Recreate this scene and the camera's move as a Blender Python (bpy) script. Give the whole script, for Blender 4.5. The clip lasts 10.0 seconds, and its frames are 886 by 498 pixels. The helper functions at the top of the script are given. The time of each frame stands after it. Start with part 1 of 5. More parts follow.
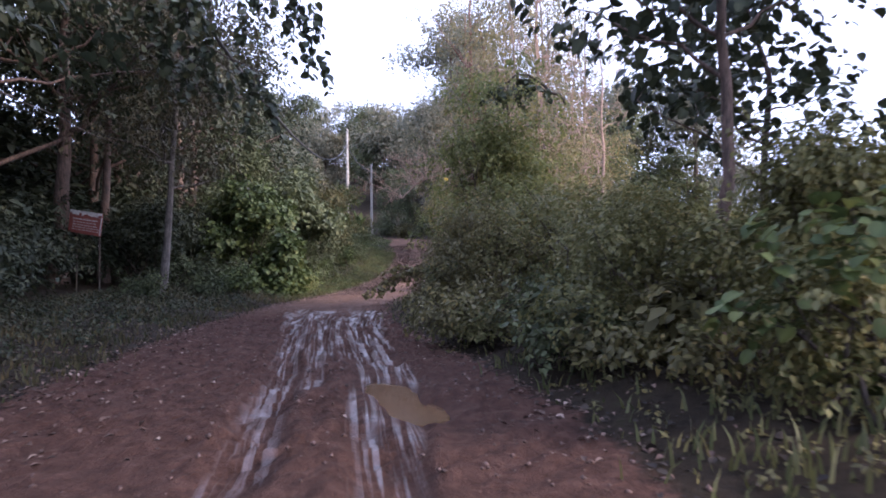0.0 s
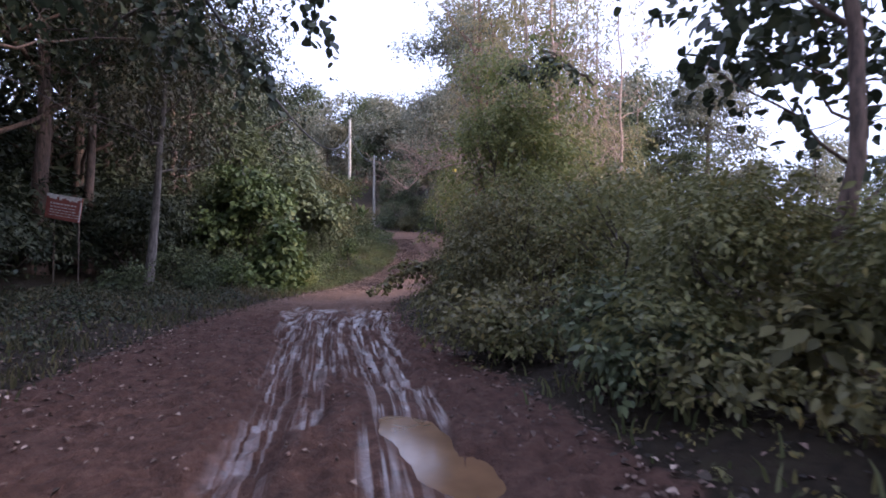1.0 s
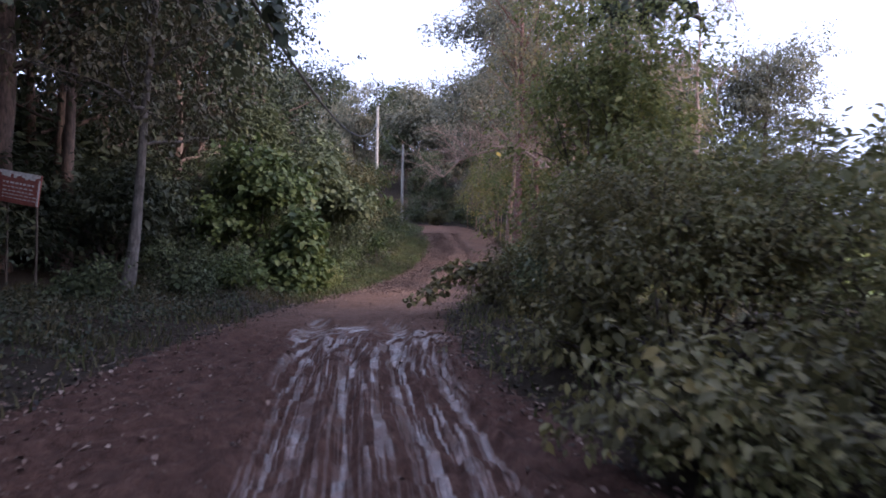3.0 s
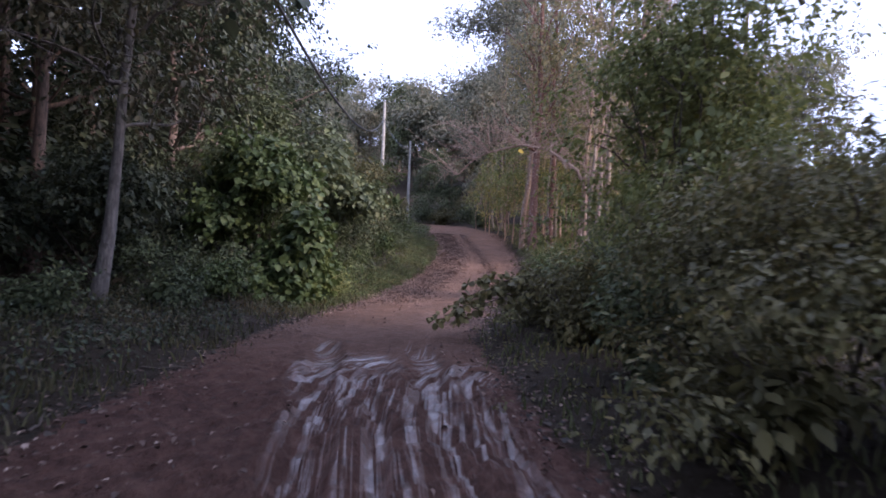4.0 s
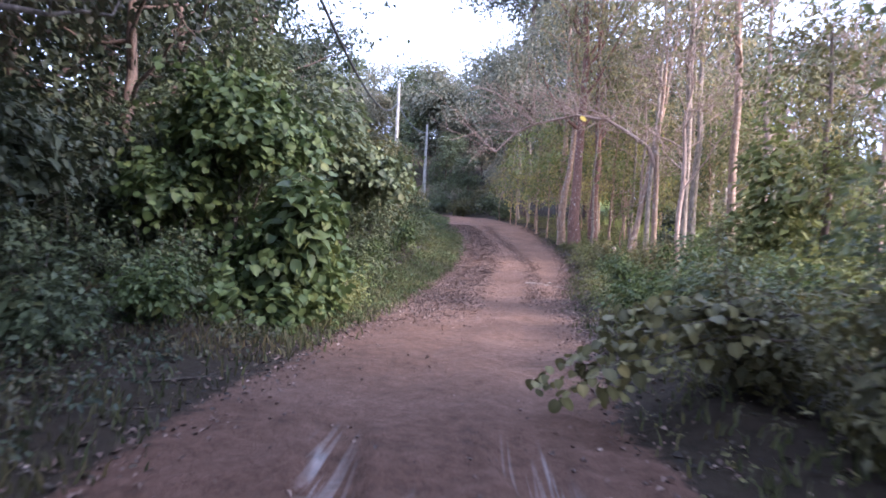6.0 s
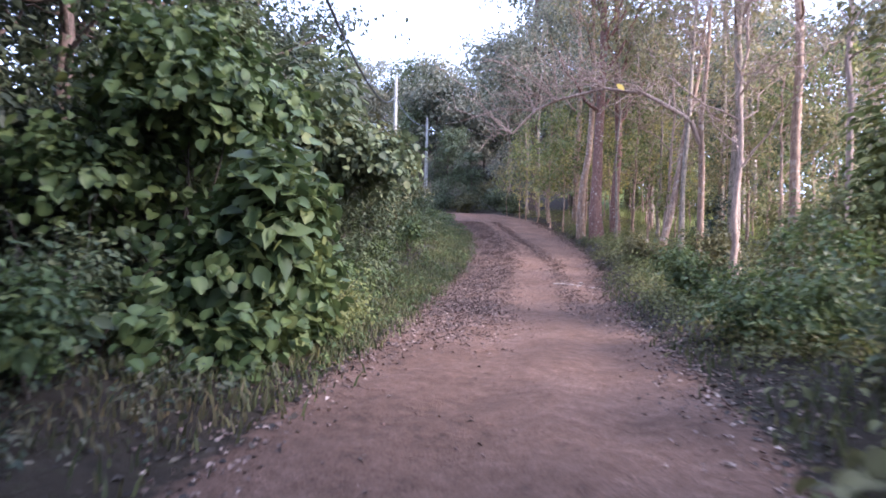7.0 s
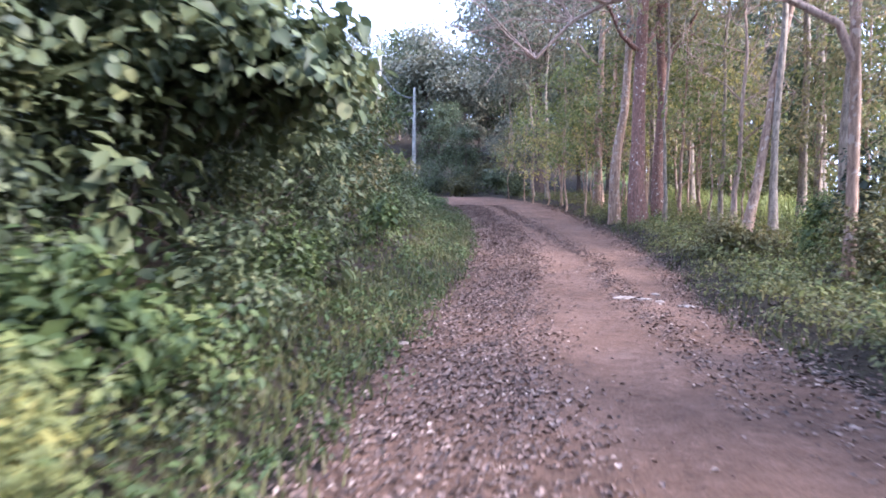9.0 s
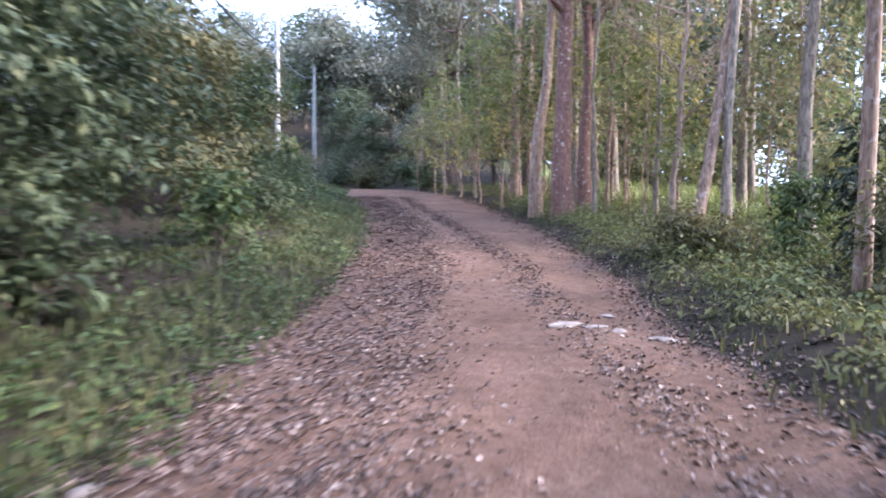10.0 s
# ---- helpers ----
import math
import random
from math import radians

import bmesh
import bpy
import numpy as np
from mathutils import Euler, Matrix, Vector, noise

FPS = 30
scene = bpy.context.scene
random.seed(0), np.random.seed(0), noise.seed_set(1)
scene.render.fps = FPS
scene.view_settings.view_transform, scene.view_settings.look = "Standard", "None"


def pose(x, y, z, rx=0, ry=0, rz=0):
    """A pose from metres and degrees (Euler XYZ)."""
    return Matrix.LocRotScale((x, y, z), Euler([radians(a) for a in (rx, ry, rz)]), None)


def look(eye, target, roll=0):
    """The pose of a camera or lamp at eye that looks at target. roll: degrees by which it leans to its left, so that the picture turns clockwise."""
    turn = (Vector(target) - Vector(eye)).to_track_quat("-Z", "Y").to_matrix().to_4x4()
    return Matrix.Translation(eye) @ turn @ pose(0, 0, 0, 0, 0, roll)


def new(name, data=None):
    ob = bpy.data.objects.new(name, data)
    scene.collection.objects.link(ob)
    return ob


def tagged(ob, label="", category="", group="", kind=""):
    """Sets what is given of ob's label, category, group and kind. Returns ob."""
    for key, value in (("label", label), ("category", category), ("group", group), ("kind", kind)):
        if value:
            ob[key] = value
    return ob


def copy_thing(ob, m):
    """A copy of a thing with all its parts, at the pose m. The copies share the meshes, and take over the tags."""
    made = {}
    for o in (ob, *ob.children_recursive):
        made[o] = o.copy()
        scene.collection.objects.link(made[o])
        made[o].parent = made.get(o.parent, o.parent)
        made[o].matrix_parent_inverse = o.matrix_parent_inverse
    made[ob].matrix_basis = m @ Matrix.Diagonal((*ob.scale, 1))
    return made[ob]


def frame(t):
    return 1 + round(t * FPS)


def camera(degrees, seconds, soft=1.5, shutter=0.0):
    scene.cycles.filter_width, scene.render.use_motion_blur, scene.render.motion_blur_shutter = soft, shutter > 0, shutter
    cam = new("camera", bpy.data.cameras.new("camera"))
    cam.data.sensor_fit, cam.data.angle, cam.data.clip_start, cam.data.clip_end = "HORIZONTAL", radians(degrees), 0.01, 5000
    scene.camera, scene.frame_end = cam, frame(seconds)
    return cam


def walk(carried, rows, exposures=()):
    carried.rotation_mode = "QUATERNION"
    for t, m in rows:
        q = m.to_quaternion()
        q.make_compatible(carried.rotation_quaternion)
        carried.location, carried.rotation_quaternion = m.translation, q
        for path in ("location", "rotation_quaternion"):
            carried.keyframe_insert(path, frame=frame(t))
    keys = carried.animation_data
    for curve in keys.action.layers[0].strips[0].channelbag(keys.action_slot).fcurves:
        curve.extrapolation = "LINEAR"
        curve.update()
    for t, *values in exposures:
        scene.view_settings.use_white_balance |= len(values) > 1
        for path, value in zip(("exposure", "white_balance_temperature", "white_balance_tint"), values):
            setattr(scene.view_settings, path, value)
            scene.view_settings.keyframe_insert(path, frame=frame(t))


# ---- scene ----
cam = camera(74.2, 10.0, soft=1.75, shutter=0.5)
PATH = [
    (0, (0.202, -0.154, 1.434), (0.19, 1.846, 1.484), -0.7),
    (0.5, (0.024, 0.793, 1.456), (0.012, 2.793, 1.482), -0.6),
    (1, (-0.18, 1.581, 1.47), (-0.194, 3.58, 1.5), 0.2),
    (1.5, (-0.363, 2.441, 1.445), (-0.402, 4.44, 1.482), 0.4),
    (2, (-0.616, 3.488, 1.417), (-0.666, 5.488, 1.426), 0.5),
    (2.5, (-0.832, 4.661, 1.464), (-0.906, 6.659, 1.478), 0.6),
    (2.7, (-0.911, 5.148, 1.496), (-0.999, 7.146, 1.505), 0.6),
    (3.8, (-1.724, 7.702, 1.807), (-1.831, 9.699, 1.821), 1.9),
    (4, (-1.867, 8.207, 1.805), (-1.969, 10.204, 1.811), 2.2),
    (4.5, (-2.18, 9.475, 1.779), (-2.292, 11.472, 1.789), 1.9),
    (5, (-2.654, 10.944, 1.753), (-2.763, 12.941, 1.743), 2.6),
    (5.5, (-3.015, 12.492, 1.784), (-3.134, 14.488, 1.773), 2.6),
    (5.7, (-3.134, 13.14, 1.792), (-3.263, 15.136, 1.779), 3.0),
    (6.8, (-3.826, 16.863, 1.714), (-3.963, 18.858, 1.681), 1.5),
    (7, (-3.988, 17.584, 1.702), (-4.121, 19.579, 1.68), 1.2),
    (7.5, (-4.363, 19.596, 1.658), (-4.488, 21.592, 1.604), 1.1),
    (8, (-4.46, 21.621, 1.644), (-4.587, 23.616, 1.585), 0.8),
    (8.5, (-4.537, 23.902, 1.702), (-4.654, 25.898, 1.634), 0.8),
    (9, (-4.383, 26.106, 1.722), (-4.494, 28.102, 1.661), 0.3),
    (9.5, (-4.093, 28.453, 1.681), (-4.1, 30.452, 1.616), 0.1),
    (10, (-3.605, 30.865, 1.659), (-3.433, 32.856, 1.587), 0.2),
]
EXPOSURES = [(0.0, 1.15, 5500, 26), (2.5, 0.78, 5500, 26), (4.0, 0.85, 5450, 27), (4.5, 1.15, 5400, 25), (5.0, 1.62, 5400, 25), (5.5, 1.75, 5300, 24), (7.0, 1.8, 5100, 22), (9.0, 2.06, 4950, 19), (10.0, 2.0, 5000, 15)]
walk(cam, [(t, look(eye, target, roll)) for t, eye, target, roll in PATH], EXPOSURES)

# ---------- light: a bright overcast evening sky, a weak wide sun behind the cloud ----------
world = bpy.data.worlds.new("world")
scene.world = world
world.use_nodes = True
wn, wl = world.node_tree.nodes, world.node_tree.links
sky = wn.new("ShaderNodeTexSky")
sky.sky_type, sky.sun_disc = "NISHITA", False
SUN_EL, SUN_AZ = radians(28), radians(108)
sky.sun_elevation, sky.sun_rotation = SUN_EL, SUN_AZ
scaled = wn.new("ShaderNodeVectorMath")
scaled.operation = "SCALE"
scaled.inputs["Scale"].default_value = 0.12
cloud = wn.new("ShaderNodeMix")
cloud.data_type = "RGBA"
cloud.inputs["Factor"].default_value = 0.75
cloud.inputs["B"].default_value = (1.12, 1.22, 1.45, 1)
wl.new(sky.outputs["Color"], scaled.inputs[0])
wl.new(scaled.outputs["Vector"], cloud.inputs["A"])
wl.new(cloud.outputs["Result"], wn["Background"].inputs["Color"])
wn["Background"].inputs["Strength"].default_value = 1.0

sun_data = bpy.data.lights.new("sun", "SUN")
sun_data.energy, sun_data.angle, sun_data.color = 4.6, radians(18), (1.0, 0.8, 0.6)
sun = new("sun", sun_data)
SUN_FROM = Vector((math.sin(SUN_AZ) * math.cos(SUN_EL), math.cos(SUN_AZ) * math.cos(SUN_EL), math.sin(SUN_EL)))
sun.matrix_world = look(SUN_FROM * 50, (0, 0, 0))

rng = np.random.default_rng(7)


# ---------- materials ----------
def material(name):
    m = bpy.data.materials.new(name)
    m.use_nodes = True
    return m, m.node_tree.nodes, m.node_tree.links, m.node_tree.nodes["Principled BSDF"]


def ramp(nodes, stops):
    r = nodes.new("ShaderNodeValToRGB")
    els = r.color_ramp.elements
    while len(els) < len(stops):
        els.new(0.5)
    for e, (p, c) in zip(els, stops):
        e.position, e.color = p, (*c, 1)
    return r


def noise_node(nodes, links, scale, detail=4.0, coord=None, rough=0.6):
    n = nodes.new("ShaderNodeTexNoise")
    n.inputs["Scale"].default_value, n.inputs["Detail"].default_value, n.inputs["Roughness"].default_value = scale, detail, rough
    if coord is not None:
        links.new(coord, n.inputs["Vector"])
    return n


def leaf_material(name, dark, mid, light, rough=0.55, glow=0.32, gloss=0.3):
    """Thin leaves: a different green for each leaf, patches of tone over the plant, some light passing through."""
    m, n, l, p = material(name)
    dark, mid, light = (tuple(0.91 * v * w + 0.09 * (0.3 * c[0] + 0.6 * c[1] + 0.1 * c[2]) for v, w in zip(c, (1.06, 1.0, 1.0))) for c in (dark, mid, light))
    geo = n.new("ShaderNodeNewGeometry")
    r = ramp(n, [(0.0, dark), (0.5, mid), (0.96, light), (1.0, (light[0] * 1.2, light[1] * 1.08, light[2]))])
    big = noise_node(n, l, 0.7, 2.0, geo.outputs["Position"])
    add = n.new("ShaderNodeMath")
    add.operation = "MULTIPLY_ADD"
    add.inputs[1].default_value, add.inputs[2].default_value = 0.75, -0.25
    info = n.new("ShaderNodeObjectInfo")
    both = n.new("ShaderNodeMath")
    both.operation = "ADD"
    turn = n.new("ShaderNodeMath")
    turn.operation = "FRACT"
    l.new(geo.outputs["Random Per Island"], both.inputs[0])
    l.new(info.outputs["Random"], both.inputs[1])
    l.new(both.outputs[0], turn.inputs[0])
    l.new(turn.outputs[0], add.inputs[0])
    plus = n.new("ShaderNodeMath")
    plus.operation, plus.use_clamp = "ADD", True
    l.new(add.outputs[0], plus.inputs[0])
    l.new(big.outputs["Fac"], plus.inputs[1])
    l.new(plus.outputs[0], r.inputs["Fac"])
    # Paler midrib vein; its fade to the edge paints a cupped shading.
    rib = n.new("ShaderNodeAttribute")
    rib.attribute_name = "midrib"
    tone = n.new("ShaderNodeMapRange")
    tone.inputs["From Min"].default_value, tone.inputs["From Max"].default_value = 0.35, 1.0
    tone.inputs["To Min"].default_value, tone.inputs["To Max"].default_value = 0.97, 1.35
    l.new(rib.outputs["Fac"], tone.inputs["Value"])
    blade = n.new("ShaderNodeVectorMath")
    blade.operation = "SCALE"
    l.new(r.outputs["Color"], blade.inputs[0])
    l.new(tone.outputs["Result"], blade.inputs["Scale"])
    l.new(blade.outputs["Vector"], p.inputs["Base Color"])
    p.inputs["Roughness"].default_value = rough
    p.inputs["Specular IOR Level"].default_value = gloss
    tr = n.new("ShaderNodeBsdfTranslucent")
    l.new(r.outputs["Color"], tr.inputs["Color"])
    mix = n.new("ShaderNodeMixShader")
    mix.inputs["Fac"].default_value = glow
    l.new(p.outputs[0], mix.inputs[1])
    l.new(tr.outputs[0], mix.inputs[2])
    l.new(mix.outputs[0], n["Material Output"].inputs["Surface"])
    return m


def bark_material(name, a, b, scale=6.0, patch=None, rare=0.56):
    m, n, l, p = material(name)
    tex = n.new("ShaderNodeTexCoord")
    mp = n.new("ShaderNodeMapping")
    mp.inputs["Scale"].default_value = (1, 1, 0.22)
    l.new(tex.outputs["Object"], mp.inputs["Vector"])
    f = noise_node(n, l, scale * 3, 6, mp.outputs["Vector"])
    r = ramp(n, [(0.38, a), (0.62, b)])
    l.new(f.outputs["Fac"], r.inputs["Fac"])
    col = r.outputs["Color"]
    if patch:
        g = noise_node(n, l, scale, 3, tex.outputs["Object"])
        pr = ramp(n, [(rare, (0, 0, 0)), (rare + 0.07, (1, 1, 1))])
        l.new(g.outputs["Fac"], pr.inputs["Fac"])
        mx = n.new("ShaderNodeMix")
        mx.data_type = "RGBA"
        mx.inputs["B"].default_value = (*patch, 1)
        l.new(pr.outputs["Color"], mx.inputs["Factor"])
        l.new(col, mx.inputs["A"])
        col = mx.outputs["Result"]
    l.new(col, p.inputs["Base Color"])
    p.inputs["Roughness"].default_value = 0.85
    bump = n.new("ShaderNodeBump")
    bump.inputs["Strength"].default_value, bump.inputs["Distance"].default_value = 0.7, 0.02
    l.new(f.outputs["Fac"], bump.inputs["Height"])
    l.new(bump.outputs["Normal"], p.inputs["Normal"])
    return m


def plain_material(name, a, b, scale, rough=0.7, metal=0.0, bump=0.3):
    m, n, l, p = material(name)
    tex = n.new("ShaderNodeTexCoord")
    f = noise_node(n, l, scale, 6, tex.outputs["Object"])
    r = ramp(n, [(0.32, a), (0.68, b)])
    l.new(f.outputs["Fac"], r.inputs["Fac"])
    l.new(r.outputs["Color"], p.inputs["Base Color"])
    p.inputs["Roughness"].default_value, p.inputs["Metallic"].default_value = rough, metal
    bn = n.new("ShaderNodeBump")
    bn.inputs["Strength"].default_value, bn.inputs["Distance"].default_value = bump, 0.01
    l.new(f.outputs["Fac"], bn.inputs["Height"])
    l.new(bn.outputs["Normal"], p.inputs["Normal"])
    return m


def island_material(name, stops, rough=0.8):
    """One tone for each loose piece."""
    m, n, l, p = material(name)
    geo = n.new("ShaderNodeNewGeometry")
    r = ramp(n, stops)
    l.new(geo.outputs["Random Per Island"], r.inputs["Fac"])
    l.new(r.outputs["Color"], p.inputs["Base Color"])
    p.inputs["Roughness"].default_value = rough
    return m


def earth_material():
    """Red-brown laterite with wet mud, leaf mould under the plants and thin grass, by the sheet's own masks."""
    m, n, l, p = material("red_earth")
    geo = n.new("ShaderNodeNewGeometry")
    att = n.new("ShaderNodeAttribute")
    att.attribute_name = "masks"
    sep = n.new("ShaderNodeSeparateColor")
    l.new(att.outputs["Color"], sep.inputs["Color"])
    pos = geo.outputs["Position"]
    big = noise_node(n, l, 0.55, 4, pos)
    mid = noise_node(n, l, 5.0, 6, pos, 0.7)
    fine = noise_node(n, l, 38.0, 6, pos, 0.75)

    crumb = noise_node(n, l, 15.0, 5, pos, 0.7)

    def mixc(fac, a, b):
        x = n.new("ShaderNodeMix")
        x.data_type = "RGBA"
        for key, v in (("Factor", fac), ("A", a), ("B", b)):
            if isinstance(v, tuple):
                x.inputs[key].default_value = (*v, 1)
            elif isinstance(v, float):
                x.inputs[key].default_value = v
            else:
                l.new(v, x.inputs[key])
        return x.outputs["Result"]

    def math1(op, a, b, clamp=True):
        x = n.new("ShaderNodeMath")
        x.operation, x.use_clamp = op, clamp
        for k, v in enumerate((a, b)):
            if isinstance(v, float):
                x.inputs[k].default_value = v
            else:
                l.new(v, x.inputs[k])
        return x.outputs[0]

    dry = ramp(n, [(0.30, (0.053, 0.032, 0.023)), (0.48, (0.122, 0.072, 0.05)), (0.56, (0.15, 0.091, 0.066)), (0.75, (0.225, 0.146, 0.11))])
    l.new(math1("ADD", math1("MULTIPLY", mid.outputs["Fac"], 0.55), math1("MULTIPLY", big.outputs["Fac"], 0.45)), dry.inputs["Fac"])
    grit = ramp(n, [(0.36, (0.42, 0.40, 0.38)), (0.5, (0.95, 0.94, 0.93)), (0.66, (1.3, 1.28, 1.26))])
    l.new(fine.outputs["Fac"], grit.inputs["Fac"])
    mul = n.new("ShaderNodeMix")
    mul.data_type, mul.blend_type = "RGBA", "MULTIPLY"
    mul.inputs["Factor"].default_value = 0.8
    l.new(dry.outputs["Color"], mul.inputs["A"])
    l.new(grit.outputs["Color"], mul.inputs["B"])
    # Leaf mould, lowered in tone to stand in for shade on the floor.
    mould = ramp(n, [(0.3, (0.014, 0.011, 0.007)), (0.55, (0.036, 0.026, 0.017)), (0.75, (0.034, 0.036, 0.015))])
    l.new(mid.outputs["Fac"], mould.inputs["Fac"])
    wet = ramp(n, [(0.3, (0.034, 0.016, 0.012)), (0.5, (0.072, 0.036, 0.027)), (0.7, (0.118, 0.063, 0.048))])
    l.new(mid.outputs["Fac"], wet.inputs["Fac"])
    # red: how bare the earth is; green: how wet it is
    edge = math1("ADD", sep.outputs["Red"], math1("MULTIPLY", math1("SUBTRACT", mid.outputs["Fac"], 0.5, False), 0.9, False))
    bare = ramp(n, [(0.38, (0, 0, 0)), (0.62, (1, 1, 1))])
    l.new(edge, bare.inputs["Fac"])
    lane = n.new("ShaderNodeAttribute")
    lane.attribute_name = "lane"
    drawn = n.new("ShaderNodeMapping")
    drawn.inputs["Scale"].default_value = (8.0, 0.28, 1.0)
    l.new(lane.outputs["Vector"], drawn.inputs["Vector"])
    wide = noise_node(n, l, 1.0, 1.0, drawn.outputs["Vector"], 0.5)
    ribs = n.new("ShaderNodeMapping")
    ribs.inputs["Scale"].default_value = (24.0, 0.7, 1.0)
    l.new(lane.outputs["Vector"], ribs.inputs["Vector"])
    rib = noise_node(n, l, 1.0, 1.0, ribs.outputs["Vector"], 0.5)
    streak = n.new("ShaderNodeMath")
    streak.operation = "ADD"
    half_rib = n.new("ShaderNodeMath")
    half_rib.operation = "MULTIPLY"
    half_rib.inputs[1].default_value = 0.45
    half_wide = n.new("ShaderNodeMath")
    half_wide.operation = "MULTIPLY"
    half_wide.inputs[1].default_value = 0.55
    l.new(rib.outputs["Fac"], half_rib.inputs[0])
    l.new(wide.outputs["Fac"], half_wide.inputs[0])
    l.new(half_rib.outputs[0], streak.inputs[0])
    l.new(half_wide.outputs[0], streak.inputs[1])
    across_lane = n.new("ShaderNodeMapping")
    across_lane.inputs["Scale"].default_value = (3.0, 9.0, 1.0)
    l.new(lane.outputs["Vector"], across_lane.inputs["Vector"])
    chop = noise_node(n, l, 1.0, 4, across_lane.outputs["Vector"], 0.65)
    lines_of = ramp(n, [(0.44, (0, 0, 0)), (0.56, (1, 1, 1))])
    l.new(streak.outputs[0], lines_of.inputs["Fac"])
    broken = ramp(n, [(0.16, (0, 0, 0)), (0.34, (1, 1, 1))])
    l.new(chop.outputs["Fac"], broken.inputs["Fac"])
    wetf = ramp(n, [(0.15, (0, 0, 0)), (0.75, (1, 1, 1))])
    l.new(math1("MULTIPLY", sep.outputs["Green"], math1("MULTIPLY", lines_of.outputs["Color"], broken.outputs["Color"])), wetf.inputs["Fac"])
    wf = math1("MULTIPLY", wetf.outputs["Color"], bare.outputs["Color"])
    damp = mixc(sep.outputs["Blue"], mul.outputs["Result"], wet.outputs["Color"])
    c = mixc(wf, damp, wet.outputs["Color"])
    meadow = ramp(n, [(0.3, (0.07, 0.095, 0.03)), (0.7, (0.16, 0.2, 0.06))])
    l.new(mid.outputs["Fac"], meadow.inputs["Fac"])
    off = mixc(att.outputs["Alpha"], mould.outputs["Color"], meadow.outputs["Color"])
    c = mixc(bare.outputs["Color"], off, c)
    l.new(c, p.inputs["Base Color"])
    rr = ramp(n, [(0.0, (0.92,) * 3), (0.5, (0.5,) * 3), (1.0, (0.38,) * 3)])
    l.new(wf, rr.inputs["Fac"])
    l.new(rr.outputs["Color"], p.inputs["Roughness"])
    sr = ramp(n, [(0.0, (0.18,) * 3), (1.0, (0.55,) * 3)])
    l.new(wf, sr.inputs["Fac"])
    l.new(sr.outputs["Color"], p.inputs["Specular IOR Level"])
    l.new(math1("MULTIPLY", wf, 0.35), p.inputs["Coat Weight"])
    p.inputs["Coat Roughness"].default_value, p.inputs["Coat IOR"].default_value = 0.12, 1.4
    bump = n.new("ShaderNodeBump")
    bump.inputs["Strength"].default_value, bump.inputs["Distance"].default_value = 1.0, 0.06
    lump = math1("MULTIPLY", crumb.outputs["Fac"], math1("ADD", math1("MULTIPLY", sep.outputs["Blue"], 1.1, False), 0.25, False), False)
    l.new(math1("SUBTRACT", 1.0, math1("MULTIPLY", wf, 0.8)), bump.inputs["Strength"])
    l.new(math1("ADD", math1("ADD", mid.outputs["Fac"], lump, False), math1("MULTIPLY", fine.outputs["Fac"], 0.35), False), bump.inputs["Height"])
    tread = n.new("ShaderNodeBump")
    tread.inputs["Strength"].default_value, tread.inputs["Distance"].default_value = 0.8, 0.035
    l.new(math1("MULTIPLY", math1("ADD", streak.outputs[0], math1("MULTIPLY", chop.outputs["Fac"], 0.4), False), sep.outputs["Green"], False), tread.inputs["Height"])
    l.new(bump.outputs["Normal"], tread.inputs["Normal"])
    l.new(tread.outputs["Normal"], p.inputs["Normal"])
    return m


LEAF_BRIGHT = leaf_material("leaf_bright_green", (0.021, 0.036, 0.011), (0.053, 0.084, 0.022), (0.104, 0.142, 0.036))
LEAF_FRESH = leaf_material("leaf_fresh_green", (0.056, 0.064, 0.021), (0.116, 0.124, 0.038), (0.188, 0.187, 0.058), glow=0.36)
LEAF_CREEPER = leaf_material("leaf_creeper_green", (0.027, 0.04, 0.019), (0.064, 0.086, 0.037), (0.118, 0.146, 0.06), gloss=0.3)
LEAF_MID = leaf_material("leaf_mid_green", (0.048, 0.05, 0.02), (0.1, 0.097, 0.034), (0.165, 0.153, 0.05))
# Deep green, kept so dark that the wood's shade sits in the colour.
LEAF_DARK = leaf_material("leaf_shaded_green", (0.017, 0.026, 0.015), (0.034, 0.047, 0.025), (0.06, 0.075, 0.034), glow=0.22)
LEAF_OLIVE = leaf_material("leaf_olive", (0.082, 0.084, 0.038), (0.175, 0.168, 0.072), (0.3, 0.265, 0.115), glow=0.5)
# Grey-green leaves, paled so that distance haze is put into the colour.
LEAF_BLUE = leaf_material("leaf_hazed_grey_green", (0.075, 0.082, 0.058), (0.145, 0.154, 0.103), (0.24, 0.245, 0.155), gloss=0.45, glow=0.42)
LEAF_BROWN = leaf_material("leaf_brownish", (0.029, 0.029, 0.018), (0.06, 0.058, 0.031), (0.098, 0.093, 0.046), glow=0.22)
LEAF_YELLOW = leaf_material("leaf_yellow_green", (0.14, 0.135, 0.036), (0.29, 0.265, 0.07), (0.42, 0.37, 0.1), glow=0.5)
LEAF_LIME = leaf_material("leaf_lime_green", (0.055, 0.07, 0.022), (0.13, 0.155, 0.043), (0.22, 0.245, 0.067), glow=0.42)
LEAF_GOLD = leaf_material("leaf_dying_yellow", (0.4, 0.3, 0.03), (0.5, 0.38, 0.04), (0.55, 0.43, 0.06), glow=0.5)
GRASS = leaf_material("grass_blades", (0.04, 0.05, 0.02), (0.075, 0.09, 0.032), (0.125, 0.13, 0.05), gloss=0.2)
# Olive and straw grass, darkened so the verge's shade is in the colour.
GRASS_SHADE = leaf_material("grass_olive_straw_shade", (0.028, 0.032, 0.014), (0.06, 0.062, 0.027), (0.12, 0.105, 0.05), gloss=0.2)
